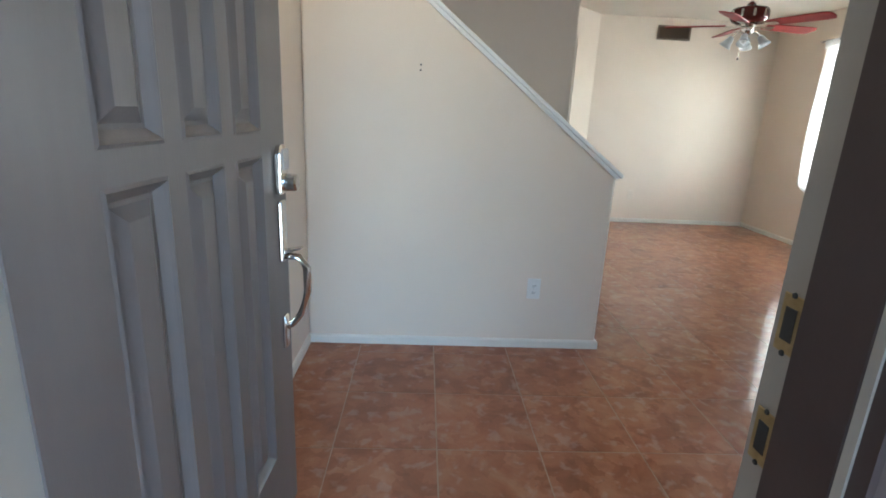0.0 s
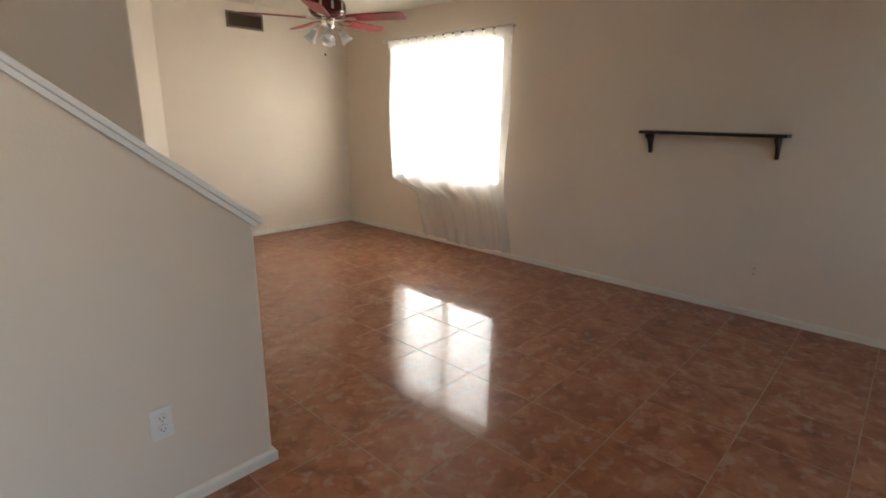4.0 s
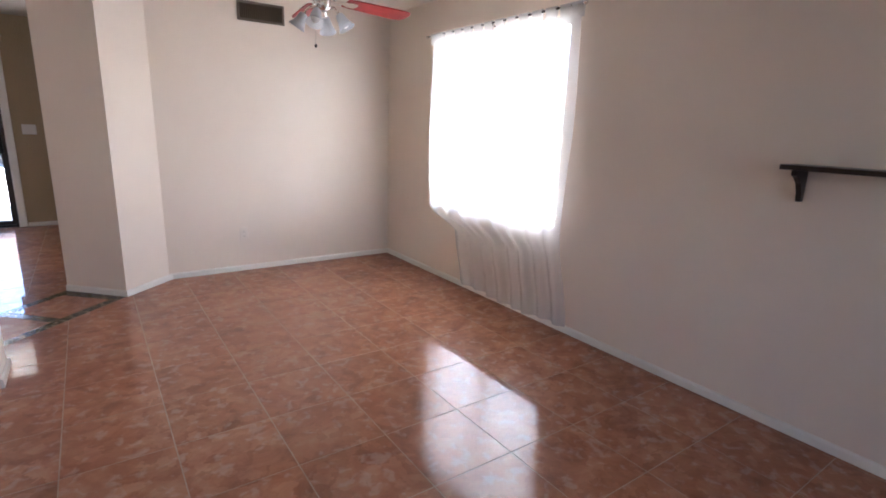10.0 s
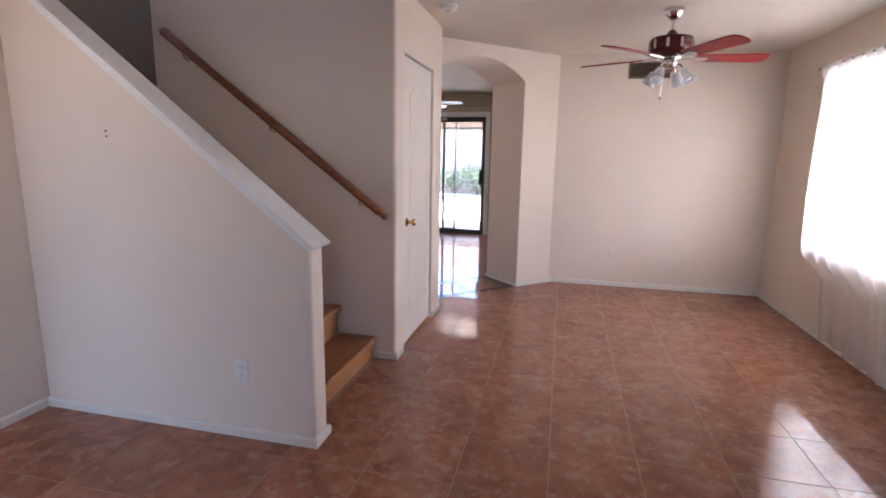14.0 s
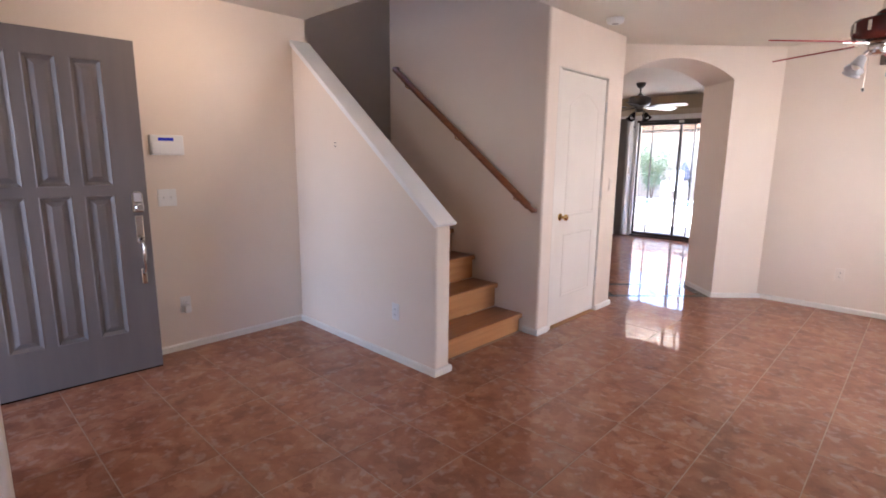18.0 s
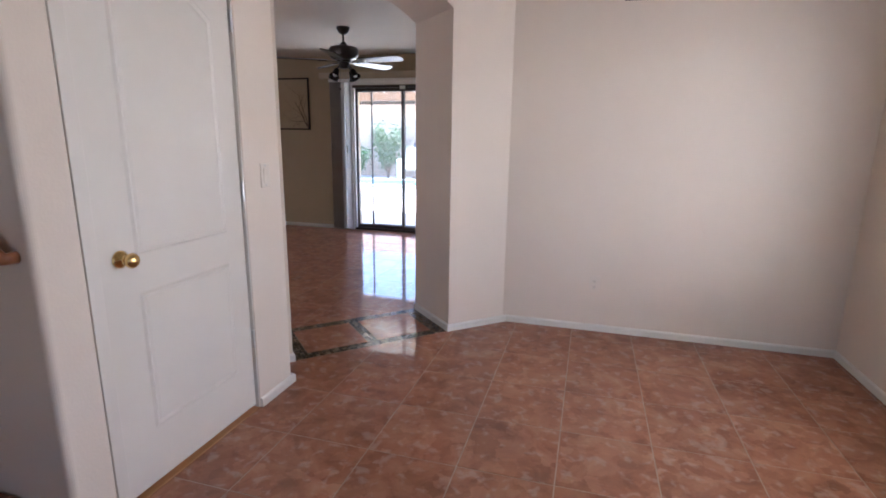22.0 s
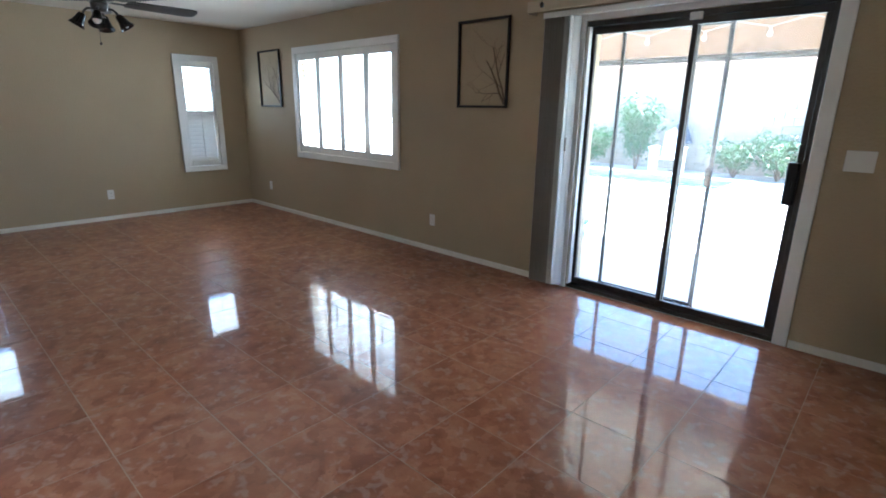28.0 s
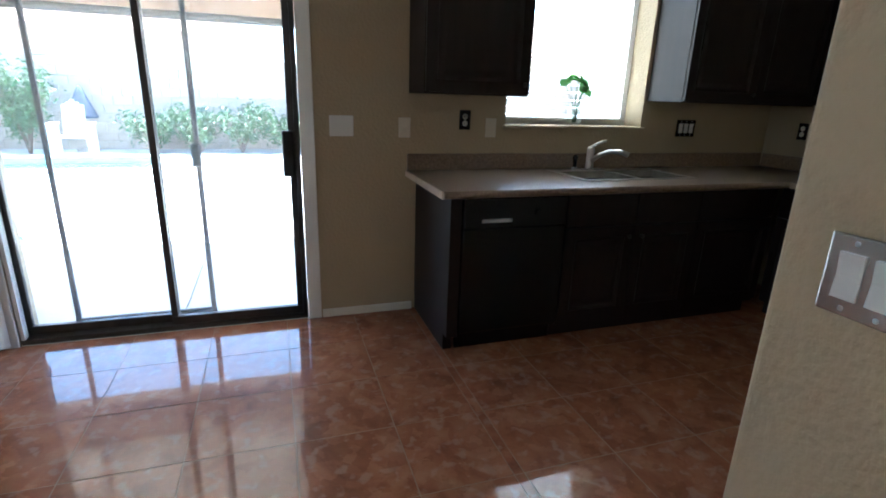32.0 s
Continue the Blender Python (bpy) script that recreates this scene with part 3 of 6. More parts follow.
# patio cover: ceiling, beam, posts, rafters' ends, rolled shade
cover = thing("patio_cover", "tan stucco patio cover with a beam and posts", "patio cover", kind="structure")
M_SOFFIT = mottled("cream_soffit_paint", (0.70, 0.64, 0.54), (0.77, 0.71, 0.61), 0.8, 4, 60, 0.2)
part("ceiling_board", bx(-2.5, 1.9, SLY + 0.25, 12.7, 2.48, 2.58), M_SOFFIT, cover, "pale cream ceiling")
part("beam", bx(-2.5, 1.9, 12.25, 12.5, 2.03, 2.48, 0.01), M_BEAM, cover)
for px in (-2.33, 1.73):
    part("post", bx(px - 0.15, px + 0.15, 12.22, 12.52, GZ, 2.03, 0.012), M_STUCCO, cover)
# eave added out of view to shade the head of the shuttered window
part("shading_eave", bx(-7.0, -2.51, SLY + 0.24, SLY + 0.42, 2.48, 2.58), M_BEAM, cover)
for i in range(5):
    o = part("rafter", bx(-2.4 + i, -2.31 + i, SLY + 0.26, 12.25, 2.36, 2.48), M_SOFFIT, cover)
shade = thing("rolled_shade", "dark rolled-up patio shade under the beam", "patio shade", pose(-0.4, 12.19, 1.995))
part("roll", tube(bmesh.new(), [(-1.72, 0, 0), (1.92, 0, 0)], 0.032, 14), M_BRONZE, shade)
part("hem_bar", bx(-1.68, 1.88, -0.010, 0.010, -0.045, -0.033, 0.002), M_BRONZE, shade)
for sx in (-1.6, 1.8):
    part("bracket", bx(sx - 0.012, sx + 0.012, -0.02, 0.06, 0.0, 0.09), M_BRONZE, shade)
M_BULB = plain("frosted_bulb", (0.85, 0.85, 0.82), 0.3)
for i in range(8):
    lt = thing("string_light_bulb", "small white bulb hung along the patio beam", "string light", pose(-2.6 + 0.62 * i, 12.215, 2.22), "patio bulbs")
    part("bulb", lathe(bmesh.new(), [(0.004, -0.05), (0.022, -0.04), (0.028, -0.02), (0.016, 0.01), (0.012, 0.02)], 10), M_BULB, lt, smooth=True)
    part("socket", lathe(bmesh.new(), [(0.013, 0.02), (0.013, 0.05)], 8), M_BULB, lt)
    part("wire", tube(bmesh.new(), [(-0.31, 0.02, 0.12), (0, 0.02, 0.05), (0.31, 0.02, 0.12)], 0.0022, 5), M_BULB, lt)

# block wall round the yard
fence = thing("block_wall", "tan concrete block yard wall", "yard wall", kind="structure")
part("core", bx(-9.0, 9.0, 20.28, 20.42, GZ, 1.93), M_BLOCK, fence)
block_me = finish("block", box(bmesh.new(), -0.197, 0.197, -0.03, 0.03, -0.096, 0.096, 0.006), M_BLOCK)
for r in range(10):
    for c in range(28):
        o = new("block", block_me)
        o.parent = fence
        o.location = (-7.2 + 0.4 * c + (0.2 if r % 2 else 0), 20.26, GZ + 0.1 + 0.2 * r)
part("cap", bx(-9.0, 9.0, 20.2, 20.45, 1.94, 2.02, 0.008), M_BLOCK, fence)
part("side", bx(9.0, 9.2, 10.0, 20.4, GZ, 1.95), M_BLOCK, fence)
# dark slab added out of view to cut daylight bounced through the front door
M_DIM_SLAB = mottled("dim_grey_slab", (0.12, 0.115, 0.11), (0.19, 0.185, 0.18), 0.95, 30, 200, 0.6)
single("front_dim_slab", bx(-40.0, 40.0, -50.0, -2.62, GZ, GZ + 0.012), M_DIM_SLAB, "unseen dark ground slab added before the porch", "ground", kind="structure")

# neighbouring house past the wall
def house(x, y, w, label):
    h = thing("house", label, "house", pose(x, y, GZ))
    part("wall", bx(-w / 2, w / 2, 0, 7, 0, 3.0), M_STUCCO, h)
    part("roof", prism(bmesh.new(), [(-0.6, 3.0), (7.6, 3.0), (3.5, 5.0)], "x", -w / 2 - 0.6, w / 2 + 0.6), M_ROOF, h)
    part("fascia", bx(-w / 2 - 0.6, w / 2 + 0.6, -0.64, -0.6, 2.84, 3.02), M_BEAM, h)
    for k in (-0.28, 0.22):
        wd = part("window", bx(k * w - 0.6, k * w + 0.6, -0.03, 0.0, 1.1, 2.2), M_BLACK, h)
        part("frame", bx(k * w - 0.66, k * w + 0.66, -0.05, -0.03, 2.2, 2.27), M_TRIM, wd)
        part("sill", bx(k * w - 0.66, k * w + 0.66, -0.07, -0.03, 1.03, 1.1), M_TRIM, wd)


house(-7.0, 25.0, 12.0, "tan stucco house with a clay tile roof past the yard wall")
house(9.0, 26.0, 11.0, "tan stucco house with a tiled roof")


def bush(name, x, y, r, h, n, label, seed):
    rng = random.Random(seed)
    t = thing(name, label, "shrub", pose(x, y, GZ))
    bm = bmesh.new()
    tips = []
    for i in range(9):
        a, l = rng.uniform(0, 6.28), rng.uniform(0.4, 0.95)
        p = [(0, 0, 0)]
        for k in range(1, 5):
            f = k / 4
            p.append((math.cos(a) * r * l * f ** 1.3 + rng.uniform(-.03, .03), math.sin(a) * r * l * f ** 1.3 + rng.uniform(-.03, .03), h * f * rng.uniform(0.72, 0.95)))
        tips += p[2:]
        tube(bm, p, [0.03, 0.022, 0.016, 0.01, 0.004], 5)
    part("branches", bm, M_BARK, t)
    verts, faces = [], []
    for i in range(n):
        c = Vector(rng.choice(tips)) + Vector((rng.gauss(0, r * 0.22), rng.gauss(0, r * 0.22), rng.gauss(0, h * 0.10)))
        c.z = max(0.03, c.z)
        s = rng.uniform(0.03, 0.075)
        q = Euler((rng.uniform(-1, 1), rng.uniform(-1, 1), rng.uniform(0, 6.28))).to_matrix()
        k = len(verts)
        for p in ((-s, 0, 0), (0, -s * 0.45, 0.2 * s), (s, 0, 0), (0, s * 0.45, 0.2 * s)):
            verts.append(c + q @ Vector(p))
        faces.append((k, k + 1, k + 2, k + 3))
    me = bpy.data.meshes.new("crown")
    me.from_pydata(verts, [], faces)
    me.materials.append(M_LEAF)
    o = new("crown", me)
    o.parent = t
    tagged(o, kind="stuff")


bush("tall_shrub", -4.2, 19.3, 0.5, 1.75, 3000, "tall leafy green shrub against the yard wall", 1)
bush("tall_shrub", -5.6, 19.4, 0.7, 1.0, 1800, "leafy green shrub against the yard wall", 2)
for i, x in enumerate((-1.9, -1.0, -0.1, 0.9, 1.9)):
    bush("low_shrub", x, 19.5, 0.6, 0.85 + 0.1 * (i % 3), 1300, "low leafy green shrub along the yard wall", 10 + i)


def patio_chair(m):
    c = thing("patio_chair", "white plastic patio chair with broad armrests", "chair", m)
    part("seat", prism(bmesh.new(), [(-0.30, 0.40), (-0.27, 0.43), (0.27, 0.36), (0.27, 0.32)], "x", -0.26, 0.26, 0.008), M_WHITEP, c)
    for k in range(5):
        x = -0.16 + 0.08 * k
        top = 1.10 - 0.05 * abs(k - 2)
        part("back_slat", prism(bmesh.new(), [(0.22, 0.34), (0.25, 0.34), (0.46, top), (0.43, top + 0.01)], "x", x - 0.037, x + 0.037, 0.006), M_WHITEP, c)
    for sx in (-0.32, 0.32):
        part("armrest", bx(sx - 0.07, sx + 0.07, -0.36, 0.34, 0.62, 0.66, 0.012), M_WHITEP, c)
        part("leg", bx(sx - 0.05, sx + 0.05, -0.30, -0.22, 0, 0.62, 0.008), M_WHITEP, c)
        part("leg", bx(sx - 0.05, sx + 0.05, 0.2, 0.28, 0, 0.62, 0.008), M_WHITEP, c)
        part("side_rail", bx(min(sx, sx * 0.8), max(sx, sx * 0.8), -0.28, 0.26, 0.33, 0.41, 0.006), M_WHITEP, c)


patio_chair(pose(-3.3, 19.0, GZ, 0, 0, 8))
# folded umbrella stood behind the chair
um = thing("closed_umbrella", "folded dark blue umbrella behind the white patio chair", "umbrella", pose(-3.32, 19.85, GZ))
part("canopy", lathe(bmesh.new(), [(0.30, 0.72), (0.27, 0.80), (0.19, 1.02), (0.09, 1.26), (0.02, 1.40)], 14), plain("navy_cloth", (0.05, 0.07, 0.11), 0.85), um, "dark blue cloth", smooth=True)
part("pole", lathe(bmesh.new(), [(0.02, 0.03), (0.02, 0.73)], 10), M_WHITEP, um)
part("base", lathe(bmesh.new(), [(0.22, 0.0), (0.21, 0.05), (0.04, 0.08)], 18), M_BLOCK, um)
# striped tub beside the patio door
tub = thing("striped_tub", "blue and white striped tub beside the patio door", "tub", pose(-1.08, 10.08, GZ + 0.045))
for k in range(6):
    part("band", lathe(bmesh.new(), [(0.15 + 0.011 * k, 0.075 * k), (0.161 + 0.011 * k, 0.075 * k + 0.074)], 20), M_BLUEP if k % 2 == 0 else M_WHITEP, tub, "blue band" if k % 2 == 0 else "white band", smooth=True)
part("rim", lathe(bmesh.new(), [(0.213, 0.45), (0.23, 0.455), (0.23, 0.47), (0.213, 0.475)], 20), M_BLUEP, tub)

# ---- trim along the walls ----
def baseboard(pts, label="cream white painted baseboard"):
    """A board along a line of floor points; the room lies on the left of the line's way."""
    bm = bmesh.new()
    P = [Vector(p) for p in pts]
    offs = []
    for i, p in enumerate(P):
        d0 = (P[i] - P[i - 1]).normalized() if i else None
        d1 = (P[i + 1] - P[i]).normalized() if i < len(P) - 1 else None
        n0 = Vector((-d0.y, d0.x)) if d0 else None
        n1 = Vector((-d1.y, d1.x)) if d1 else None
        n = (n0 or n1) if not (n0 and n1) else (n0 + n1) / (1 + n0.dot(n1))
        offs.append(n)
    prof = [(0.0, 0.0), (0.013, 0.0), (0.013, 0.038), (0.009, 0.045), (0.004, 0.049), (0.0, 0.049)]
    rings = [[bm.verts.new((p.x + n.x * o, p.y + n.y * o, z)) for o, z in prof] for p, n in zip(P, offs)]
    k = len(prof)
    for a, b in zip(rings, rings[1:]):
        for i in range(k):
            bm.faces.new((a[i], a[(i + 1) % k], b[(i + 1) % k], b[i]))
    bm.faces.new(rings[0])
    bm.faces.new(rings[-1][::-1])
    bmesh.ops.recalc_face_normals(bm, faces=bm.faces[:])
    return single("baseboard", bm, M_BASE, label, "baseboard", kind="structure")


baseboard([(RX, FY), (RX, BY), (2.011, BY), tuple(A1), on_diag(AW, DT, 0)[:2]])
baseboard([on_diag(0, DT, 0)[:2], tuple(A0), (0.66, 5.147)])
baseboard([(0.66, 5.14), (1.03, 5.14), (1.03, 4.856)])
baseboard([(1.03, 4.046), (1.03, SY), (0.90, SY)])
baseboard([(KX - 0.06, KY1), (KX, KY1), (KX, KY0), (LX, KY0), (LX, DY)])
baseboard([(0.52, DY), (CX, DY), (CX, FY), (RX, FY)])
baseboard([(-0.82, SLY), (FX, SLY), (FX, 4.42), (-0.75, 4.42)])
baseboard([(1.40, SLY), (0.83, SLY)])
baseboard([(1.49, 7.17), (1.355, 7.17), (1.355, 6.60), (1.281, 6.53)])

# sloping cap of the half-height wall
ang = math.atan(slope)
L = (KX - LX) / math.cos(ang)
cap = thing("stair_wall_cap", "white painted sloping cap on the stair wall", "wall cap", pose(KX, (KY0 + KY1) / 2, KZ, 0, math.degrees(ang), 0))
part("board", bx(-L + 0.012, 0.026, -0.085, 0.085, 0.0, 0.02, 0.004, 2), M_TRIM, cap)
for sy in (-1, 1):
    part("moulding", bx(-L + 0.02, 0.012, min(sy * 0.066, sy * 0.078), max(sy * 0.066, sy * 0.078), -0.018, -0.0005), M_TRIM, cap)

# ---- stairs ----
stairs = thing("staircase", "oak staircase with pale risers and dark-stained treads", "staircase", kind="structure")
NOSE, GO, RISE = 0.885, 0.2545, 0.2025
for k in range(7):
    z, x = 0.155 + RISE * k, NOSE - GO * k
    last = k == 6
    x_back = -1.75 if last else x - GO - 0.0
    part("tread", bx(x_back if last else x - GO - 0.02, x, KY1 + 0.002, SY - 0.002, z - 0.04, z, 0.008, 3), M_WOOD, stairs)
    part("nosing", bx(x - 0.004, x + 0.006, KY1 + 0.002, SY - 0.002, z - 0.038, z - 0.004, 0.004, 2), M_WOODL, stairs)
    part("riser", bx(x - 0.045, x - 0.026, KY1 + 0.002, SY - 0.002, max(0, z - RISE), z - 0.041), M_WOODL, stairs)
rail = thing("handrail", "reddish brown stained wooden handrail on the stair wall", "handrail")
bm = bmesh.new()
p0, p1 = Vector((0.955, SY - 0.055, 1.012)), Vector((-0.614, SY - 0.055, 2.19))
dr = (p1 - p0).normalized()
tube(bm, [p0 - dr * 0.0, p0 + dr * 0.02, p1 - dr * 0.02, p1], [0.016, 0.028, 0.028, 0.016], 14)
part("rail", bm, M_RAIL, rail, smooth=True)
part("end_return", tube(bmesh.new(), [p0 + dr * 0.03, p0 + Vector((0.012, 0.02, -0.022)), p0 + Vector((0.012, 0.055, -0.022))], 0.02, 10), M_RAIL, rail, smooth=True)
part("end_return", tube(bmesh.new(), [p1 - dr * 0.03, p1 + Vector((0.0, 0.055, 0.0))], 0.02, 10), M_RAIL, rail, smooth=True)
for f in (0.10, 0.5, 0.9):
    q = p0.lerp(p1, f)
    part("bracket", tube(bmesh.new(), [q + Vector((0, 0, -0.024)), q + Vector((0, 0.01, -0.06)), q + Vector((0, 0.054, -0.075))], 0.006, 8), M_BRASS, rail, "small brass bracket", smooth=True)

# ---- doors ----
def panelled(bm, w, h, t, panels, depth=0.011):
    """A door leaf, 0..w along x, 0..h along z, its faces at y=0 and y=t, with sunk and raised panels on both faces."""
    us = sorted({0, w, *[p[0] for p in panels], *[p[1] for p in panels]})
    zs = sorted({0, h, *[p[2] for p in panels], *[p[3] for p in panels]})

    def rect(a, b, c, d, y):
        return [bm.verts.new(q) for q in ((a, y, c), (b, y, c), (b, y, d), (a, y, d))]
    for base, sg in ((0, 1), (t, -1)):
        for i in range(len(us) - 1):
            for j in range(len(zs) - 1):
                a, b, c, d = us[i], us[i + 1], zs[j], zs[j + 1]
                pan = any(p[0] <= a and b <= p[1] and p[2] <= c and d <= p[3] for p in panels)
                if not pan:
                    bm.faces.new(rect(a, b, c, d, base))
        for a, b, c, d in panels:
            rings = [rect(a + o, b - o, c + o, d - o, base + sg * y) for o, y in ((0, 0), (0.006, -0.003), (0.012, 0.002), (0.024, depth), (0.032, depth), (0.056, 0.003))]
            for p, q in zip(rings, rings[1:]):
                for k in range(4):
                    bm.faces.new((p[k], p[(k + 1) % 4], q[(k + 1) % 4], q[k]))
            bm.faces.new(rings[-1])
    for q in (((0, 0, 0), (0, t, 0), (0, t, h), (0, 0, h)), ((w, 0, 0), (w, t, 0), (w, t, h), (w, 0, h)), ((0, 0, 0), (w, 0, 0), (w, t, 0), (0, t, 0)), ((0, 0, h), (w, 0, h), (w, t, h), (0, t, h))):
        bm.faces.new([bm.verts.new(v) for v in q])
    bmesh.ops.remove_doubles(bm, verts=bm.verts[:], dist=0.0002)
    bmesh.ops.recalc_face_normals(bm, faces=bm.faces[:])
    return bm


# open front door: leaf turned in on its left hinge
HX, HY = -0.437, DY - 0.03
fd = thing("front_door", "taupe panelled front door standing wide open into the entry", "door", pose(HX, HY, 0.012, 0, 0, 87.2))
cols = ((0.16, 0.325), (0.38, 0.535), (0.59, 0.745))
pan = [(a, b, c, d) for a, b in cols for c, d in ((0.26, 1.132), (1.184, 1.90))]
leaf = part("leaf", panelled(bmesh.new(), 0.915, 2.03, 0.044, pan, 0.015), M_DOORX, fd)
lock = part("deadbolt", prism(bmesh.new(), [(0.823, 1.02), (0.887, 1.02), (0.887, 1.13), (0.870, 1.15), (0.840, 1.15), (0.823, 1.13)], "y", -0.02, -0.0005, 0.006, 2), M_CHROME, fd, "satin nickel deadbolt", smooth=False)
part("cylinder", lathe(bmesh.new(), [(0.024, 0), (0.024, 0.028), (0.019, 0.033)], 18, pose(0.858, -0.02, 1.05, 90)), M_CHROME, lock)
part("keypad", bx(0.833, 0.877, -0.023, -0.0205, 1.085, 1.14, 0.004), M_GREY, lock)
hs = part("handle_set", bx(0.832, 0.878, -0.014, -0.0005, 0.83, 1.0, 0.006, 2), M_CHROME, fd, "satin nickel handle set")
part("grip", tube(bmesh.new(), [(0.855, -0.012, 0.845), (0.855, -0.05, 0.842), (0.855, -0.072, 0.81), (0.855, -0.072, 0.74), (0.855, -0.05, 0.67), (0.855, -0.028, 0.64), (0.855, -0.012, 0.63)], [0.011, 0.011, 0.012, 0.011, 0.010, 0.009, 0.010], 12), M_CHROME, hs, smooth=True)
part("thumb_latch", prism(bmesh.new(), [(-0.014, 0.862), (-0.06, 0.872), (-0.062, 0.868), (-0.014, 0.852)], "x", 0.843, 0.867), M_CHROME, hs)
part("foot_plate", bx(0.838, 0.872, -0.012, -0.0005, 0.565, 0.665, 0.006, 2), M_CHROME, hs)
part("inner_knob", lathe(bmesh.new(), [(0.03, 0.0), (0.03, 0.01), (0.012, 0.015), (0.012, 0.04), (0.028, 0.055), (0.022, 0.075), (0.004, 0.08)], 18, pose(0.855, 0.0445, 0.92, -90)), M_CHROME, fd)
part("sweep", bx(0.0, 0.915, 0.003, 0.041, -0.010, -0.0005), M_BLACK, fd, "black bottom seal")
for z in (0.25, 1.05, 1.8):
    part("hinge", tube(bmesh.new(), [(-0.004, 0.048, z - 0.05), (-0.004, 0.048, z + 0.05)], 0.007, 8), M_CHROME, fd)

# door frame of the entry, with strike plates on the latch side
M_STRIKE = mottled("dull_brass", (0.30, 0.21, 0.09), (0.48, 0.36, 0.17), 0.45, 40, 100, 0.05, metal=0.7)
fr = thing("door_1", "cream and dark brown front door frame", "door frame", kind="structure")
M_BROWN = mottled("dark_brown_trim_paint", (0.035, 0.022, 0.020), (0.055, 0.036, 0.032), 0.45, 4, 80, 0.2)
part("hinge_jamb", bx(-0.4535, -0.441, DY - 0.139, DY + 0.006, 0, 2.045), M_JAMB, fr)
lj = part("latch_jamb", bx(0.425, 0.4435, DY - 0.046, DY + 0.003, 0, 2.045), M_JAMB, fr)
part("latch_stop", bx(0.412, 0.4435, DY - 0.139, DY - 0.0465, 0, 2.045, 0.003), M_BROWN, fr, "dark brown door stop")
part("worn_edge", bx(0.4105, 0.4135, DY - 0.152, DY - 0.1405, 0, 2.045), M_JAMB, fr, "pale worn edge of the brown trim")
part("head", bx(-0.441, 0.412, DY - 0.139, DY + 0.003, 2.047, 2.059), M_TRIM, fr)
part("outer_trim", bx(0.414, 0.53, DY - 0.175, DY - 0.141, -0.05, 2.13, 0.004), M_BROWN, fr, "dark brown outer trim")
part("outer_trim", bx(-0.54, -0.448, DY - 0.175, DY - 0.141, -0.05, 2.13, 0.004), M_BROWN, fr, "dark brown outer trim")
part("outer_trim", bx(-0.448, 0.414, DY - 0.175, DY - 0.141, 2.06, 2.13, 0.004), M_BROWN, fr, "dark brown outer trim")
part("sill", bx(-0.441, 0.4115, DY - 0.139, DY + 0.004, 0.0002, 0.012, 0.003), M_BRONZE, fr, "dark metal sill")
for z, hh in ((1.045, 0.055), (0.895, 0.055)):
    pl = part("strike_plate", bx(0.4225, 0.4248, DY - 0.040, DY - 0.006, z - hh / 2 - 0.008, z + hh / 2 + 0.008, 0.001), M_STRIKE, fr, "dull brass strike plate")
    part("hole", bx(0.4215, 0.4224, DY - 0.032, DY - 0.014, z - 0.02, z + 0.02), M_SLOT, pl)
    for s in (-1, 1):
        part("screw", lathe(bmesh.new(), [(0.004, 0), (0.003, 0.002)], 8, pose(0.4224, DY - 0.023, z + s * (hh / 2 + 0.008), 0, -90)), M_SLOT, pl)

# closet door
cd = thing("closet_door", "closed white two-panel closet door with an arched top panel", "door", pose(1.012, 4.106, 0.02, 0, 0, 90))
part("leaf", bx(0.0, 0.736, 0.0, 0.035, 0, 2.023, 0.002), M_DOORW, cd)
def raised_panel(u0, u1, z0, z1, rise=0.0):
    n = 16 if rise else 1
    topline = [(u1 + (u0 - u1) * i / n, z1 - rise + rise * math.sin(math.pi * i / n) ** 1.0) for i in range(n + 1)]
    out = [(u0, z0), (u1, z0)] + topline
    c = Vector(((u0 + u1) / 2, (z0 + z1) / 2))
    bm = bmesh.new()
    rings = []
    for o, y in ((0, -0.0003), (0.010, -0.006), (0.022, -0.001), (0.034, -0.0035)):
        fx, fz = 1 - 2 * o / (u1 - u0), 1 - 2 * o / (z1 - z0)
        rings.append([bm.verts.new((c.x + (p[0] - c.x) * fx, y, c.y + (p[1] - c.y) * fz)) for p in out])
    k = len(out)
    for a, b in zip(rings, rings[1:]):
        for i in range(k):
            bm.faces.new((a[i], a[(i + 1) % k], b[(i + 1) % k], b[i]))
    bm.faces.new(rings[-1])
    bmesh.ops.recalc_face_normals(bm, faces=bm.faces[:])
    part("panel", bm, M_DOORW, cd)
raised_panel(0.145, 0.625, 0.22, 0.76)
raised_panel(0.145, 0.625, 0.90, 1.88, 0.10)
kb = part("knob", lathe(bmesh.new(), [(0.031, 0), (0.031, 0.005), (0.022, 0.011), (0.011, 0.016), (0.011, 0.034), (0.024, 0.044), (0.027, 0.056), (0.02, 0.067), (0.004, 0.071)], 20, pose(0.084, -0.0005, 0.90, 90)), M_BRASS, cd, "brass door knob", smooth=True)
for z in (0.35, 1.07, 1.80):
    part("hinge", tube(bmesh.new(), [(0.740, -0.010, z - 0.045), (0.740, -0.010, z + 0.045)], 0.006, 8), M_STEEL, cd, "steel hinge")
cf = thing("door_2", "white closet door frame", "door frame", kind="structure")
part("jamb", bx(0.912, 1.027, 4.054, 4.103, 0, 2.05, 0.002), M_DOORW, cf)
part("jamb", bx(0.912, 1.026, 4.8465, 4.8525, 0, 2.05), M_DOORW, cf)
part("head", bx(0.912, 1.026, 4.054, 4.8525, 2.051, 2.059), M_DOORW, cf)
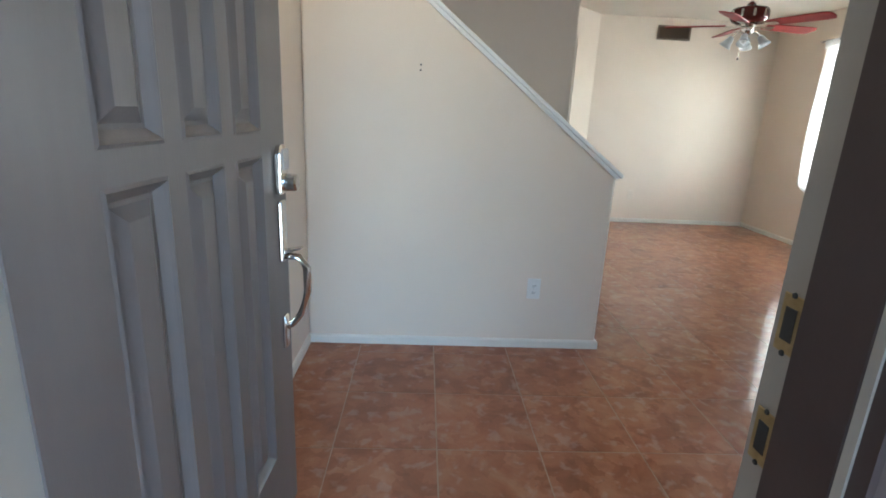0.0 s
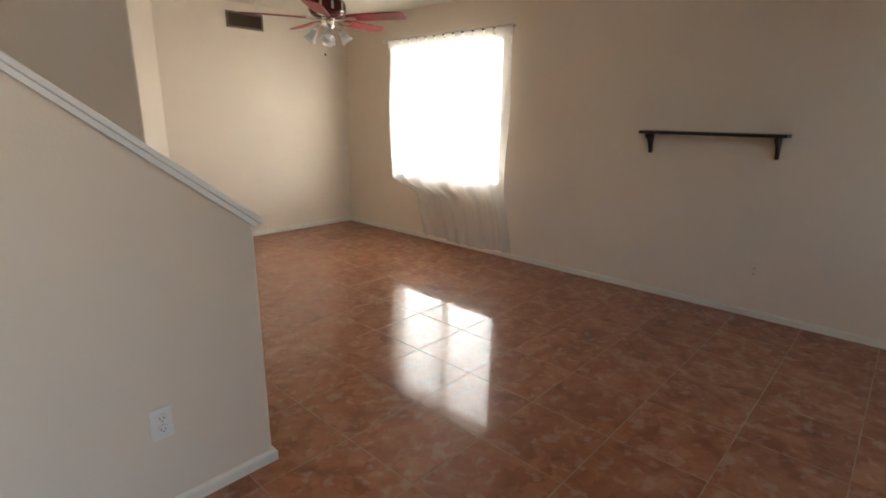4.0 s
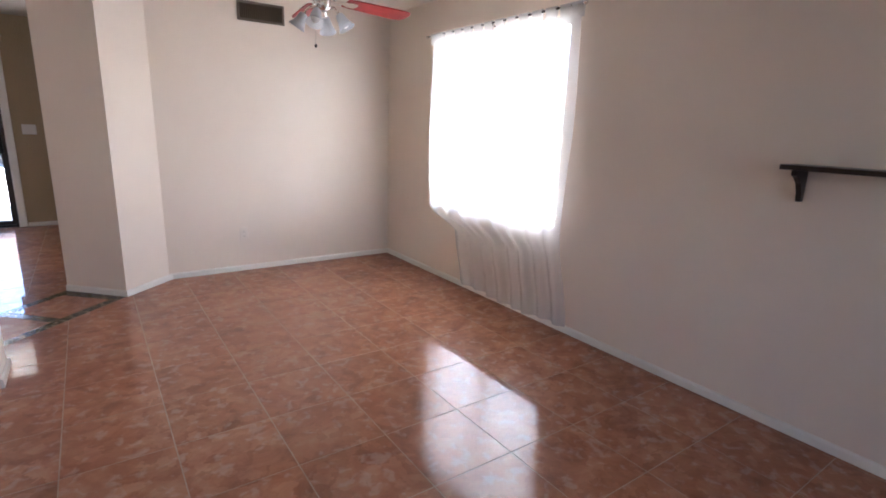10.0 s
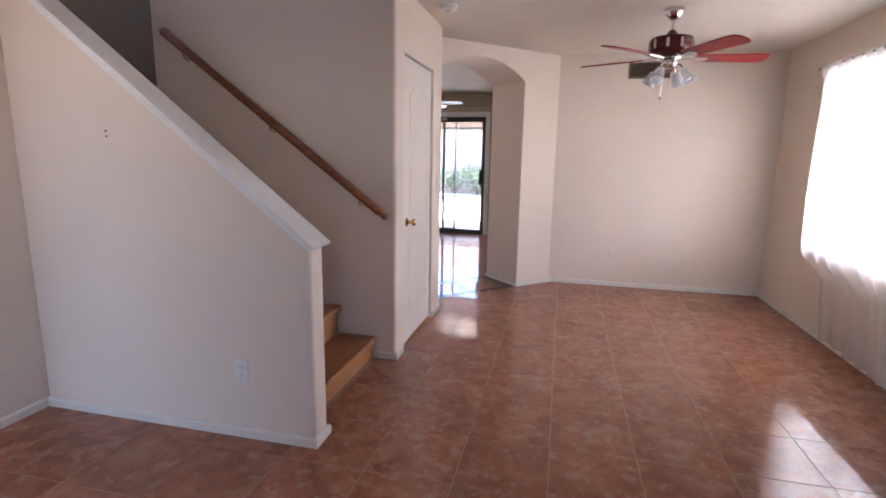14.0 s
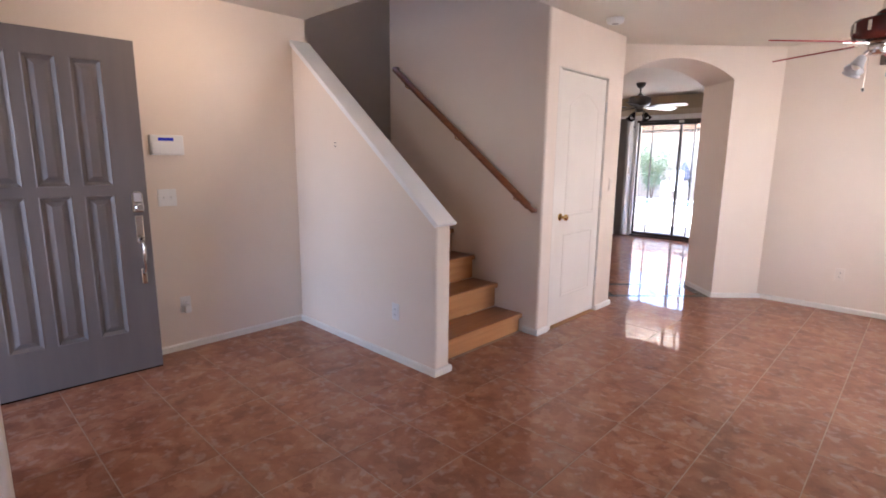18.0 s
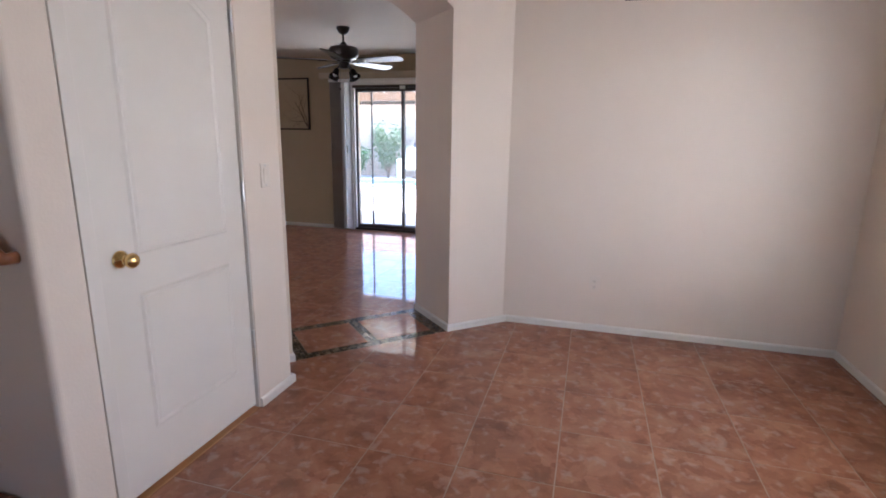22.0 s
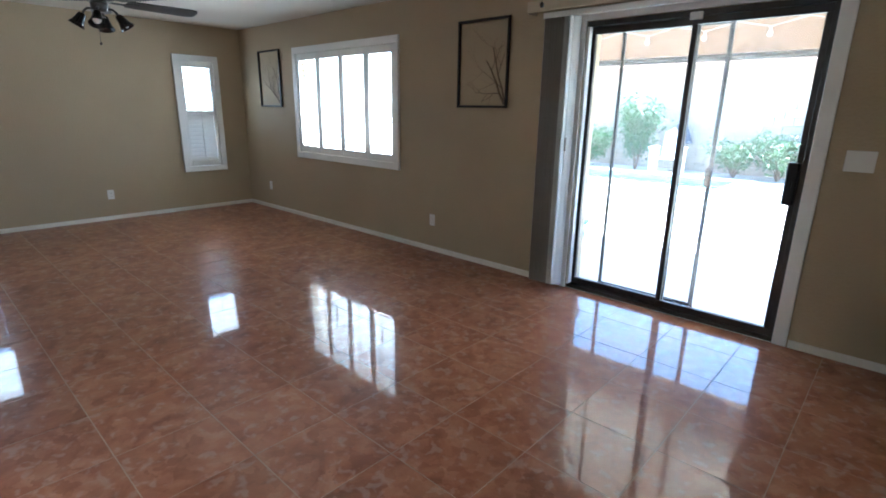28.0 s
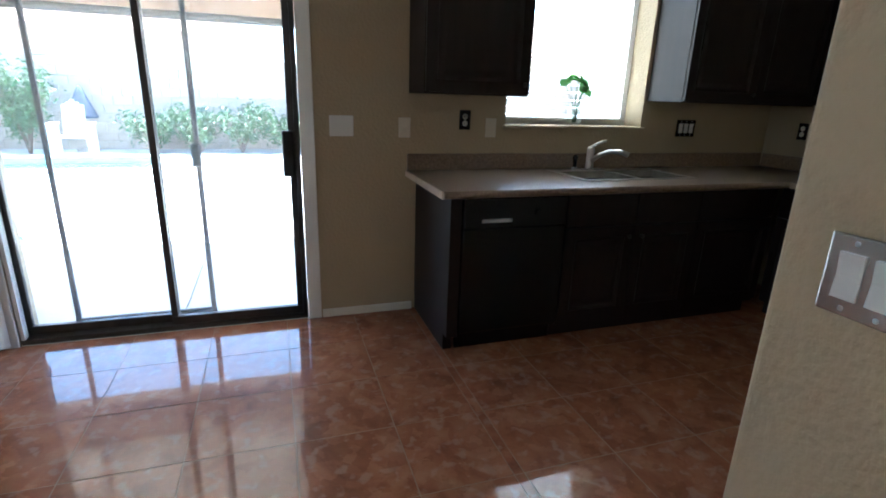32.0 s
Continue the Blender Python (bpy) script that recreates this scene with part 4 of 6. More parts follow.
part("threshold", bx(0.93, 1.03, 4.104, 4.846, 0.0005, 0.004), M_WOODL, cf, "pale threshold strip")
single("closet_back", bx(0.3, 0.312, 4.03, 5.0, 0, H), M_WALL, "cream closet wall", "wall", kind="structure")

# ---- plates ----
def plate(name, m, label, w=0.072, h=0.116, kind="outlet", material=None, gangs=1, inner=None, cat="outlet"):
    """A wall plate whose back lies in the plane y=0 and whose face looks along -y."""
    material = material or M_PLATE
    t = thing(name, label, cat, m)
    W = w + 0.046 * (gangs - 1)
    part("plate", bx(-W / 2, W / 2, -0.006, -0.0005, -h / 2, h / 2, 0.0035, 2), material, t)
    for g in range(gangs):
        gx = (g - (gangs - 1) / 2) * 0.046
        if kind == "outlet":
            for s in (-1, 1):
                so = part("socket", lathe(bmesh.new(), [(0.0165, 0), (0.0165, 0.003), (0.0155, 0.004)], 16, pose(gx, -0.006, s * 0.02, 90)), inner or material, t)
                for dx in (-0.006, 0.006):
                    part("slot", bx(gx + dx - 0.0012, gx + dx + 0.0012, -0.0108, -0.0101, s * 0.02 - 0.004, s * 0.02 + 0.005), M_SLOT, so)
                part("ground_hole", lathe(bmesh.new(), [(0.0022, 0), (0.0022, 0.0007)], 8, pose(gx, -0.0101, s * 0.02 - 0.009, 90)), M_SLOT, so)
            part("screw", lathe(bmesh.new(), [(0.003, 0), (0.002, 0.0015)], 8, pose(gx, -0.006, 0, 90)), M_STEEL, t)
        elif kind == "rocker":
            part("rocker", prism(bmesh.new(), [(-0.006, -0.033), (-0.010, -0.033), (-0.007, 0.0), (-0.011, 0.033), (-0.006, 0.033)], "x", gx - 0.0165, gx + 0.0165), inner or material, t)
            for s in (-1, 1):
                part("screw", lathe(bmesh.new(), [(0.004, 0), (0.003, 0.002)], 10, pose(gx, -0.006, s * 0.047, 90)), M_STEEL, t)
        elif kind == "toggle":
            part("toggle", prism(bmesh.new(), [(-0.006, -0.006), (-0.018, 0.004), (-0.018, 0.009), (-0.006, 0.006)], "x", gx - 0.004, gx + 0.004), inner or material, t)
    return t


def on_y(x, y, z):       # plate on a wall that faces -y
    return pose(x, y, z)
def on_py(x, y, z):      # faces +y
    return pose(x, y, z, 0, 0, 180)
def on_px(x, y, z):      # faces +x
    return pose(x, y, z, 0, 0, 90)
def on_mx(x, y, z):      # faces -x
    return pose(x, y, z, 0, 0, -90)


plate("outlet", on_y(0.62, KY0, 0.35), "white outlet on the stair wall")
plate("outlet", on_y(2.63, BY, 0.35), "cream painted outlet low on the wall", material=M_PAINTED)
plate("outlet", on_mx(RX, 1.81, 0.335), "cream painted outlet under the wall shelf", material=M_PAINTED)
plate("light_switch", on_px(1.03, 5.002, 1.155), "cream painted switch beside the closet door", material=M_PAINTED, kind="rocker", cat="switch")
plate("light_switch", on_px(LX, 1.81, 1.095), "white double light switch on the entry wall", kind="toggle", gangs=2, cat="switch")
po = plate("outlet", on_px(LX, 1.87, 0.33), "white outlet with a plug-in night light")
part("plug_body", bx(-0.02, 0.02, -0.05, -0.0115, -0.055, -0.002, 0.006, 2), M_PLATE, po, "small white plug-in light")
plate("outlet", on_y(-5.51, SLY, 0.325), "white outlet low on the tan wall")
plate("outlet", on_y(-2.29, SLY, 0.325), "white outlet low on the tan wall")
plate("outlet", on_px(FX, 7.74, 0.317), "white outlet on the tan end wall")
plate("blank_plate", on_y(0.975, SLY, 1.17), "white blank double plate beside the patio door", gangs=2, kind="none", w=0.09, cat="wall plate")
plate("light_switch", on_y(1.345, SLY, 1.165), "almond light switch near the counter", kind="rocker", material=M_IVORY, cat="switch")
plate("outlet", on_y(1.725, SLY, 1.215), "black outlet above the counter", material=M_BLACK, inner=M_IVORY)
plate("light_switch", on_y(1.90, SLY, 1.17), "almond light switch above the counter", kind="rocker", material=M_IVORY, cat="switch")
plate("light_switch", on_y(3.42, SLY, 1.185), "black triple switch plate with white rockers", kind="rocker", gangs=3, material=M_BLACK, inner=M_PLATE, cat="switch")
plate("outlet", on_mx(QX, 9.3, 1.19), "black outlet on the kitchen end wall", material=M_BLACK, inner=M_IVORY)
plate("light_switch", on_mx(1.355, 7.03, 1.125), "brushed steel double switch plate with white rockers", kind="rocker", gangs=2, material=M_BRUSHED, inner=M_ROCKER, cat="switch")

# alarm keypad
al = thing("alarm_keypad", "white alarm keypad with a blue display", "alarm panel", on_px(LX, 1.83, 1.445))
part("body", bx(-0.105, 0.105, -0.034, -0.0005, -0.066, 0.066, 0.008, 3), M_PLATE, al)
part("display", bx(-0.055, 0.04, -0.036, -0.0345, 0.028, 0.048, 0.001), M_BLUE, al, "blue lit display")
part("flap", bx(-0.095, 0.095, -0.038, -0.0345, -0.06, 0.018, 0.003), M_PLATE, al)
# nail holes and a nail in the stair wall
for x, z in ((-0.035, 1.48), (-0.035, 1.455)):
    single("wall_nail", lathe(bmesh.new(), [(0.003, 0), (0.005, 0.006), (0.004, 0.008)], 8, pose(x, KY0, z, 90)), M_GUN, "small dark nail in the cream wall", "nail", group="nails in the stair wall")

# entry ceiling light
el = thing("ceiling_light", "frosted glass ceiling light, lit, over the entry", "ceiling light", pose(0.05, 1.9, H))
part("base", lathe(bmesh.new(), [(0.15, -0.03), (0.155, -0.012), (0.15, -0.0005)], 28), M_CHROME, el)
m_glow, nt, b = mat("lit_frosted_glass", 0.4)
b.inputs["Base Color"].default_value = (0.9, 0.85, 0.75, 1)
b.inputs["Emission Color"].default_value = (1.0, 0.78, 0.52, 1)
b.inputs["Emission Strength"].default_value = 2.3
part("shade", lathe(bmesh.new(), [(0.002, -0.105), (0.06, -0.098), (0.11, -0.075), (0.14, -0.04), (0.145, -0.0305)], 28), m_glow, el, "lit frosted glass", smooth=True)
# smoke alarm, ceiling register
sm = thing("smoke_alarm", "round white smoke alarm on the ceiling", "smoke alarm", pose(1.22, 4.5, H))
part("body", lathe(bmesh.new(), [(0.045, -0.038), (0.062, -0.03), (0.066, -0.01), (0.066, -0.0005)], 24), M_PLATE, sm, smooth=True)
part("grille", lathe(bmesh.new(), [(0.024, -0.041), (0.026, -0.0385)], 16), M_GREY, sm)


def register(name, m, w, h, slats, label, material):
    r = thing(name, label, "vent", m)
    # solid dark sheet stands for the shade behind the slats
    part("backing", bx(-w / 2 + 0.01, w / 2 - 0.01, -0.004, -0.0005, -h / 2 + 0.01, h / 2 - 0.01), M_SLOT, r, "dark sheet for the shade in the duct")
    for a, b, c, d in ((-w / 2, w / 2, h / 2 - 0.022, h / 2), (-w / 2, w / 2, -h / 2, -h / 2 + 0.022), (-w / 2, -w / 2 + 0.022, -h / 2 + 0.022, h / 2 - 0.022), (w / 2 - 0.022, w / 2, -h / 2 + 0.022, h / 2 - 0.022)):
        part("frame", bx(a, b, -0.012, -0.0045, c, d, 0.002), material, r)
    for i in range(slats):
        x = -w / 2 + 0.03 + (w - 0.06) * i / (slats - 1)
        part("slat", bx(-0.0015, 0.0015, -0.007, 0.007, -h / 2 + 0.022, h / 2 - 0.022), material, r, m=pose(x, -0.0125, 0, 0, 0, 35))


register("wall_vent", on_y(2.875, BY, 2.275), 0.40, 0.16, 22, "cream wall vent with dark vertical slats", plain("brown_vent_metal", (0.16, 0.12, 0.09), 0.5, 0.3))
register("ceiling_vent", pose(-4.6, 8.45, H, -90), 0.40, 0.2, 16, "white slatted vent in the ceiling", M_TRIM)

# ---- wall shelf ----
sh = thing("wall_shelf", "dark brown wooden wall shelf on two brackets", "shelf", pose(RX, 2.205, 1.27))
part("board", bx(-0.155, -0.001, -0.47, 0.47, -0.022, 0.0, 0.004, 2), M_DARK, sh)
for y in (-0.41, 0.42):
    pts = [(-0.001, -0.0225), (-0.125, -0.0225), (-0.125, -0.045), (-0.10, -0.055), (-0.06, -0.085), (-0.035, -0.13), (-0.03, -0.165), (-0.001, -0.165)]
    part("bracket", prism(bmesh.new(), pts, "y", y - 0.011, y + 0.011, 0.002, 1), M_DARK, sh)

# ---- ceiling fans ----
def ceiling_fan(m, first, label, wood, metal, housing, shade_mat, drop=0.19, clear=True):
    f = thing("ceiling_fan", label, "ceiling fan", m)
    part("canopy", lathe(bmesh.new(), [(0.022, -0.075), (0.045, -0.06), (0.066, -0.025), (0.068, -0.0005)], 24), metal, f, smooth=True)
    part("downrod", lathe(bmesh.new(), [(0.011, -drop), (0.011, -0.07)], 12), metal, f)
    zt = -drop
    hsg = part("motor", lathe(bmesh.new(), [(0.05, zt - 0.135), (0.10, zt - 0.13), (0.138, zt - 0.112), (0.15, zt - 0.085), (0.15, zt - 0.03), (0.138, zt - 0.008), (0.09, zt + 0.004), (0.045, zt + 0.012), (0.03, zt + 0.035), (0.014, zt + 0.05)], 28), housing, f, smooth=True)
    for i in range(10):
        a = math.radians(36 * i)
        part("trim", bx(-0.01, 0.01, -0.003, 0.004, -0.03, 0.03, 0.002), metal, hsg, m=pose(0.149 * math.cos(a), 0.149 * math.sin(a), zt - 0.058, 0, 0, 36 * i + 90))
    zb = zt - 0.14
    part("flywheel", lathe(bmesh.new(), [(0.07, zb - 0.012), (0.075, zb), (0.07, zb + 0.004)], 24), metal, f)
    part("switch_cup", lathe(bmesh.new(), [(0.035, zb - 0.075), (0.052, zb - 0.06), (0.055, zb - 0.02), (0.05, zb - 0.0125)], 20), metal, f, smooth=True)
    for k in range(5):
        a = first + 72 * k
        bl = part("blade", prism(bmesh.new(), [(0.175, -0.052), (0.24, -0.06), (0.60, -0.072), (0.655, -0.062), (0.672, -0.03), (0.672, 0.03), (0.655, 0.062), (0.60, 0.072), (0.24, 0.06), (0.175, 0.052)], "z", -0.004, 0.004), wood, f, m=pose(0, 0, zb + 0.0, 0, 0, a) @ pose(0, 0, 0, -12))
        part("blade_arm", prism(bmesh.new(), [(0.06, -0.014), (0.15, -0.012), (0.20, -0.035), (0.25, -0.03), (0.26, 0), (0.25, 0.03), (0.20, 0.035), (0.15, 0.012), (0.06, 0.014)], "z", -0.0095, -0.0045), metal, bl)
    for k in range(4):
        a = 45 + 90 * k + first
        mm = pose(0, 0, zb - 0.055, 0, 0, a)
        arm = part("light_arm", tube(bmesh.new(), [(0.03, 0, 0), (0.075, 0, 0.0), (0.098, 0, -0.02), (0.108, 0, -0.04)], 0.008, 8), metal, f, m=mm, smooth=True)
        tl = pose(0.106, 0, -0.036, 0, 148, 0)
        part("shade", lathe(bmesh.new(), [(0.02, 0), (0.026, 0.01), (0.03, 0.035), (0.038, 0.065), (0.054, 0.095), (0.052, 0.0945), (0.036, 0.066), (0.028, 0.036), (0.02, 0.012)], 18, tl, caps=False), shade_mat, arm, smooth=True)
        part("bulb", lathe(bmesh.new(), [(0.01, 0.004), (0.012, 0.03), (0.026, 0.055), (0.026, 0.07), (0.015, 0.085), (0.002, 0.09)], 14, tl), M_BULB, arm, smooth=True)
    part("pull_chain", tube(bmesh.new(), [(-0.04, -0.01, zb - 0.07), (-0.045, -0.012, zb - 0.27)], 0.0015, 5), metal, f)
    part("chain_fob", lathe(bmesh.new(), [(0.002, -0.012), (0.009, -0.004), (0.009, 0.004), (0.002, 0.012)], 10, pose(-0.045, -0.012, zb - 0.28)), M_DARK, f)
    return f


M_FROST = sheer("frosted_lamp_glass", (0.70, 0.72, 0.74), 0.42)
M_SMOKE = plain("dark_metal_lamp_shade", (0.02, 0.018, 0.016), 0.25, 0.5)
M_FANGLOSS = mottled("glossy_cherry_housing", (0.07, 0.012, 0.010), (0.13, 0.02, 0.016), 0.18, 5, 60, 0.03)
ceiling_fan(pose(2.78, 4.86, H), 9, "ceiling fan with red cherry blades, chrome fittings and four glass lamps", M_FANRED, M_CHROME, M_FANGLOSS, M_FROST)
ceiling_fan(pose(0.0, 7.9, H), 211, "ceiling fan with dark blades and four dark spot lamps", M_FANBLK, M_GUN, M_GUN, M_SMOKE)
ceiling_fan(pose(-3.2, 7.15, H), 20, "dark ceiling fan with four spot lamps in the family room", M_FANBLK, M_GUN, M_GUN, M_SMOKE)

# ---- windows ----
def window_unit(name, m, w, h, label, mid=True, frame_mat=None, upright=False):
    """A window in the plane y=0: 0..w along x, 0..h along z."""
    frame_mat = frame_mat or M_TRIM
    wd = thing(name, label, "window", m, kind="structure")
    for a, b, c, d in ((0, w, 0, 0.045), (0, w, h - 0.045, h), (0, 0.045, 0.045, h - 0.045), (w - 0.045, w, 0.045, h - 0.045)):
        part("window_frame", bx(a, b, -0.03, 0.03, c, d, 0.003), frame_mat, wd)
    if mid:
        part("meeting_rail", bx(0.045, w - 0.045, -0.02, 0.02, h / 2 - 0.02, h / 2 + 0.02, 0.002), frame_mat, wd)
    if upright:
        part("mullion", bx(w / 2 - 0.045, w / 2 + 0.045, -0.025, 0.025, 0.045, h - 0.045, 0.002), frame_mat, wd)
    g = part("pane", bx(0.045, w - 0.045, -0.003, 0.003, 0.045, h - 0.045), M_GLASS, wd, "clear glass")
    g.visible_shadow = False
    return wd


def blinds(name, m, w, h, label, tilt=20, pitch=0.048, slat=0.05):
    b = thing(name, label, "blind", m)
    part("headrail", bx(0.005, w - 0.005, -0.03, 0.03, h - 0.045, h - 0.002, 0.003), M_BLIND, b)
    n = int((h - 0.08) / pitch)
    me = finish("slat", bx(0.008, w - 0.008, -slat / 2, slat / 2, -0.0013, 0.0013), M_BLIND)
    for i in range(n):
        o = new("slat", me)
        o.parent = b
        o.matrix_basis = pose(0, 0, 0.035 + pitch * i, tilt)
    part("bottom_rail", bx(0.006, w - 0.006, -0.026, 0.026, 0.004, 0.022, 0.003), M_BLIND, b)
    for f in (0.15, 0.85):
        part("ladder_cord", tube(bmesh.new(), [(w * f, -0.028, 0.02), (w * f, -0.028, h - 0.04)], 0.0012, 5), M_BLIND, b)
        part("ladder_cord", tube(bmesh.new(), [(w * f, 0.028, 0.02), (w * f, 0.028, h - 0.04)], 0.0012, 5), M_BLIND, b)
    return b


window_unit("window_1", pose(RX + 0.10, 5.58, 0.67, 0, 0, -90), 1.50, 1.43, "white framed window behind a sheer curtain", mid=False, upright=True)
blinds("window_blind", pose(RX + 0.045, 5.57, 0.68, 0, 0, -90), 1.48, 1.41, "white slatted blind, tilted open, behind a sheer curtain", 12)
window_unit("window_2", pose(1.85, FY - 0.10, 0.73), 1.33, 1.37, "white framed front window behind a sheer curtain")
blinds("window_blind", pose(1.86, FY - 0.045, 0.74), 1.31, 1.35, "white slatted blind, tilted open, behind a sheer curtain", -25)


def curtain(name, m, left, right, z_top, z_bot, folds, label, seed):
    """A hanging sheer panel in the plane y=0; left(z) and right(z) give its edges."""
    rng = random.Random(seed)
    c = thing(name, label, "curtain", m)
    bm = bmesh.new()
    nx, nz = folds * 8, 40
    ph = [rng.uniform(0, 6.28) for _ in range(4)]
    rows = []
    for j in range(nz + 1):
        z = z_top + (z_bot - z_top) * j / nz
        l, r = left(z), right(z)
        f = min(1.0, 0.35 + 1.1 * j / nz)
        row = []
        for i in range(nx + 1):
            u = i / nx
            s = u + 0.012 * math.sin(5 * u + ph[0] + 1.5 * j / nz)
            y = f * (0.020 * math.sin(2 * math.pi * folds * s + ph[1]) + 0.012 * math.sin(2 * math.pi * folds * 0.43 * s + ph[2]) + 0.006 * math.sin(9 * j / nz + 12 * u))
            row.append(bm.verts.new((l + (r - l) * u, y, z + (0.012 * math.sin(7 * u + ph[3]) if j == nz else 0))))
        rows.append(row)
    for a, b in zip(rows, rows[1:]):
        for i in range(nx):
            bm.faces.new((a[i], a[i + 1], b[i + 1], b[i]))
    part("cloth", bm, M_SHEER, c, smooth=True)
    l, r = left(z_top), right(z_top)
    n = max(6, int(abs(r - l) / 0.125))
    for i in range(n + 1):
        x = l + (r - l) * (i + 0.0) / n
        x = min(max(x, min(l, r) + 0.03), max(l, r) - 0.03)
        bm = bmesh.new()
        prof = [(0.016 * math.cos(a), 0.016 * math.sin(a)) for a in [math.radians(-60 + 300 * k / 10) for k in range(11)]]
        prof = [(-0.004, -0.075)] + prof[::-1] + [(0.004, -0.075)]
        va = [bm.verts.new((x - 0.046, p[0], z_top + 0.055 + p[1])) for p in prof]
        vb = [bm.verts.new((x + 0.046, p[0], z_top + 0.055 + p[1])) for p in prof]
        for k in range(len(prof) - 1):
            bm.faces.new((va[k], va[k + 1], vb[k + 1], vb[k]))
        part("tab", bm, M_SHEER, c, smooth=True)
    return c


def rod(m, length, label):
    r = thing("curtain_rod", label, "curtain rod", m)
    part("rod", tube(bmesh.new(), [(0, 0, 0), (length, 0, 0)], 0.0075, 12), M_DARK, r, smooth=True)
    for x, s in ((0, -1), (length, 1)):
        part("finial", lathe(bmesh.new(), [(0.009, 0), (0.011, 0.005), (0.007, 0.010), (0.013, 0.018), (0.014, 0.026), (0.008, 0.036), (0.002, 0.039)], 14, pose(x, 0, 0, 0, 90 * s)), M_CHROME, r, "small clear knob", smooth=True)
    for x in (0.05, length / 2, length - 0.05):
        part("bracket", tube(bmesh.new(), [(x, 0.075, -0.02), (x, 0.03, -0.02), (x, 0.0, -0.012)], 0.005, 6), M_DARK, r)


def smooth_edge(pts):
    def f(z):
        for (z0, v0), (z1, v1) in zip(pts, pts[1:]):
            if z <= z0 and z >= z1:
                s = (z0 - z) / (z0 - z1)
                s = s * s * (3 - 2 * s)
                return v0 + (v1 - v0) * s
        return pts[-1][1]
    return f


# side window: local x runs from y = 5.62 towards the front door
Y0 = 5.62
curtain("sheer_curtain", pose(RX - 0.08, Y0, 0, 0, 0, -90), smooth_edge([(2.10, 0.06), (1.4, 0.02), (0.66, 0.05), (0.50, 0.46), (0.05, 0.57)]), smooth_edge([(2.10, 1.69), (1.5, 1.70), (0.72, 1.67), (0.05, 1.78)]), 2.075, 0.06, 8, "white sheer tab-top curtain drawn across the window", 4)
rod(pose(RX - 0.08, 5.62, 2.13, 0, 0, -90), 1.69, "dark curtain rod with round finials over the window")
# front window
curtain("sheer_curtain", pose(0, FY + 0.08, 0), smooth_edge([(2.10, 1.60), (0.7, 1.66), (0.05, 1.55)]), smooth_edge([(2.10, 3.78), (1.2, 3.66), (0.05, 3.55)]), 2.075, 0.06, 10, "white sheer tab-top curtain drawn across the front window", 9)
rod(pose(3.85, FY + 0.08, 2.13, 0, 0, 180), 2.3, "dark curtain rod with round finials over the front window")
# reveals' sills
single("window_sill", bx(RX - 0.012, RX + 0.07, 4.06, 5.60, 0.655, 0.669, 0.003), M_TRIM, "white window sill behind the curtain", "sill", kind="structure")

# ---- patio door ----
sd = thing("door_3", "bronze aluminium sliding patio door with clear glass", "door", pose(0, SLY + 0.05, 0), kind="structure")
for a, b, c, d in ((-0.742, 0.742, 0.0005, 0.03), (-0.742, 0.742, 2.008, 2.042), (-0.742, -0.725, 0.03, 2.008), (0.715, 0.742, 0.03, 2.008)):
    part("frame", bx(a, b, 0.004 if b < -0.7 else -0.045, 0.075, c, d, 0.003), M_BRONZE, sd)
part("jamb_liner", bx(-0.742, -0.722, -0.045, 0.003, 0.03, 2.008, 0.002), M_TRIM, sd, "white jamb liner")


def glazed(a, b, y, name, st=0.045):
    for p, q, r, s in ((a, b, 0.031, 0.08), (a, b, 1.96, 2.007), (a, a + st, 0.08, 1.96), (b - st, b, 0.08, 1.96)):
        part(name, bx(p, q, y - 0.016, y + 0.016, r, s, 0.003), M_BRONZE, sd)
    g = part("pane", bx(a + st, b - st, y - 0.003, y + 0.003, 0.08, 1.96), M_HAZED, sd, "clear glass")
    g.visible_shadow = False


glazed(-0.725, 0.018, 0.03, "fixed_panel_frame", 0.024)
glazed(-0.018, 0.715, -0.012, "sliding_panel_frame", 0.034)
hd = part("pull_handle", bx(0.645, 0.708, -0.066, -0.0285, 0.885, 1.14, 0.010, 2), M_BLACKM, sd, "black pull handle")
part("latch", bx(0.670, 0.686, -0.075, -0.0665, 0.99, 1.03, 0.002), M_BLACKM, hd)
for a, b, r, s in ((-0.515, 0.215, 0.04, 0.085), (-0.515, 0.215, 1.96, 1.999), (-0.512, -0.488, 0.085, 1.96), (0.185, 0.212, 0.085, 1.96)):
    part("screen_frame", bx(a, b, 0.055, 0.073, r, s, 0.002), M_BRONZE, sd, "thin bronze screen frame")
part("screen_latch", bx(0.168, 0.218, 0.034, 0.0545, 0.93, 1.06, 0.010), M_BLACKM, sd, "black screen latch")
part("stop_block", bx(-0.03, 0.05, -0.06, -0.046, 1.985, 2.03, 0.003), M_PLATE, sd, "white plastic stop")
ct = thing("trim", "white painted trim round the patio door", "trim", kind="structure")
part("side", bx(0.744, 0.822, SLY - 0.016, SLY - 0.0005, 0, 2.045, 0.003), M_TRIM, ct)
part("side", bx(-0.822, -0.744, SLY - 0.016, SLY - 0.0005, 0, 2.045, 0.003), M_TRIM, ct)
part("top", bx(-0.822, 0.822, SLY - 0.016, SLY - 0.0005, 2.046, 2.115, 0.003), M_TRIM, ct)

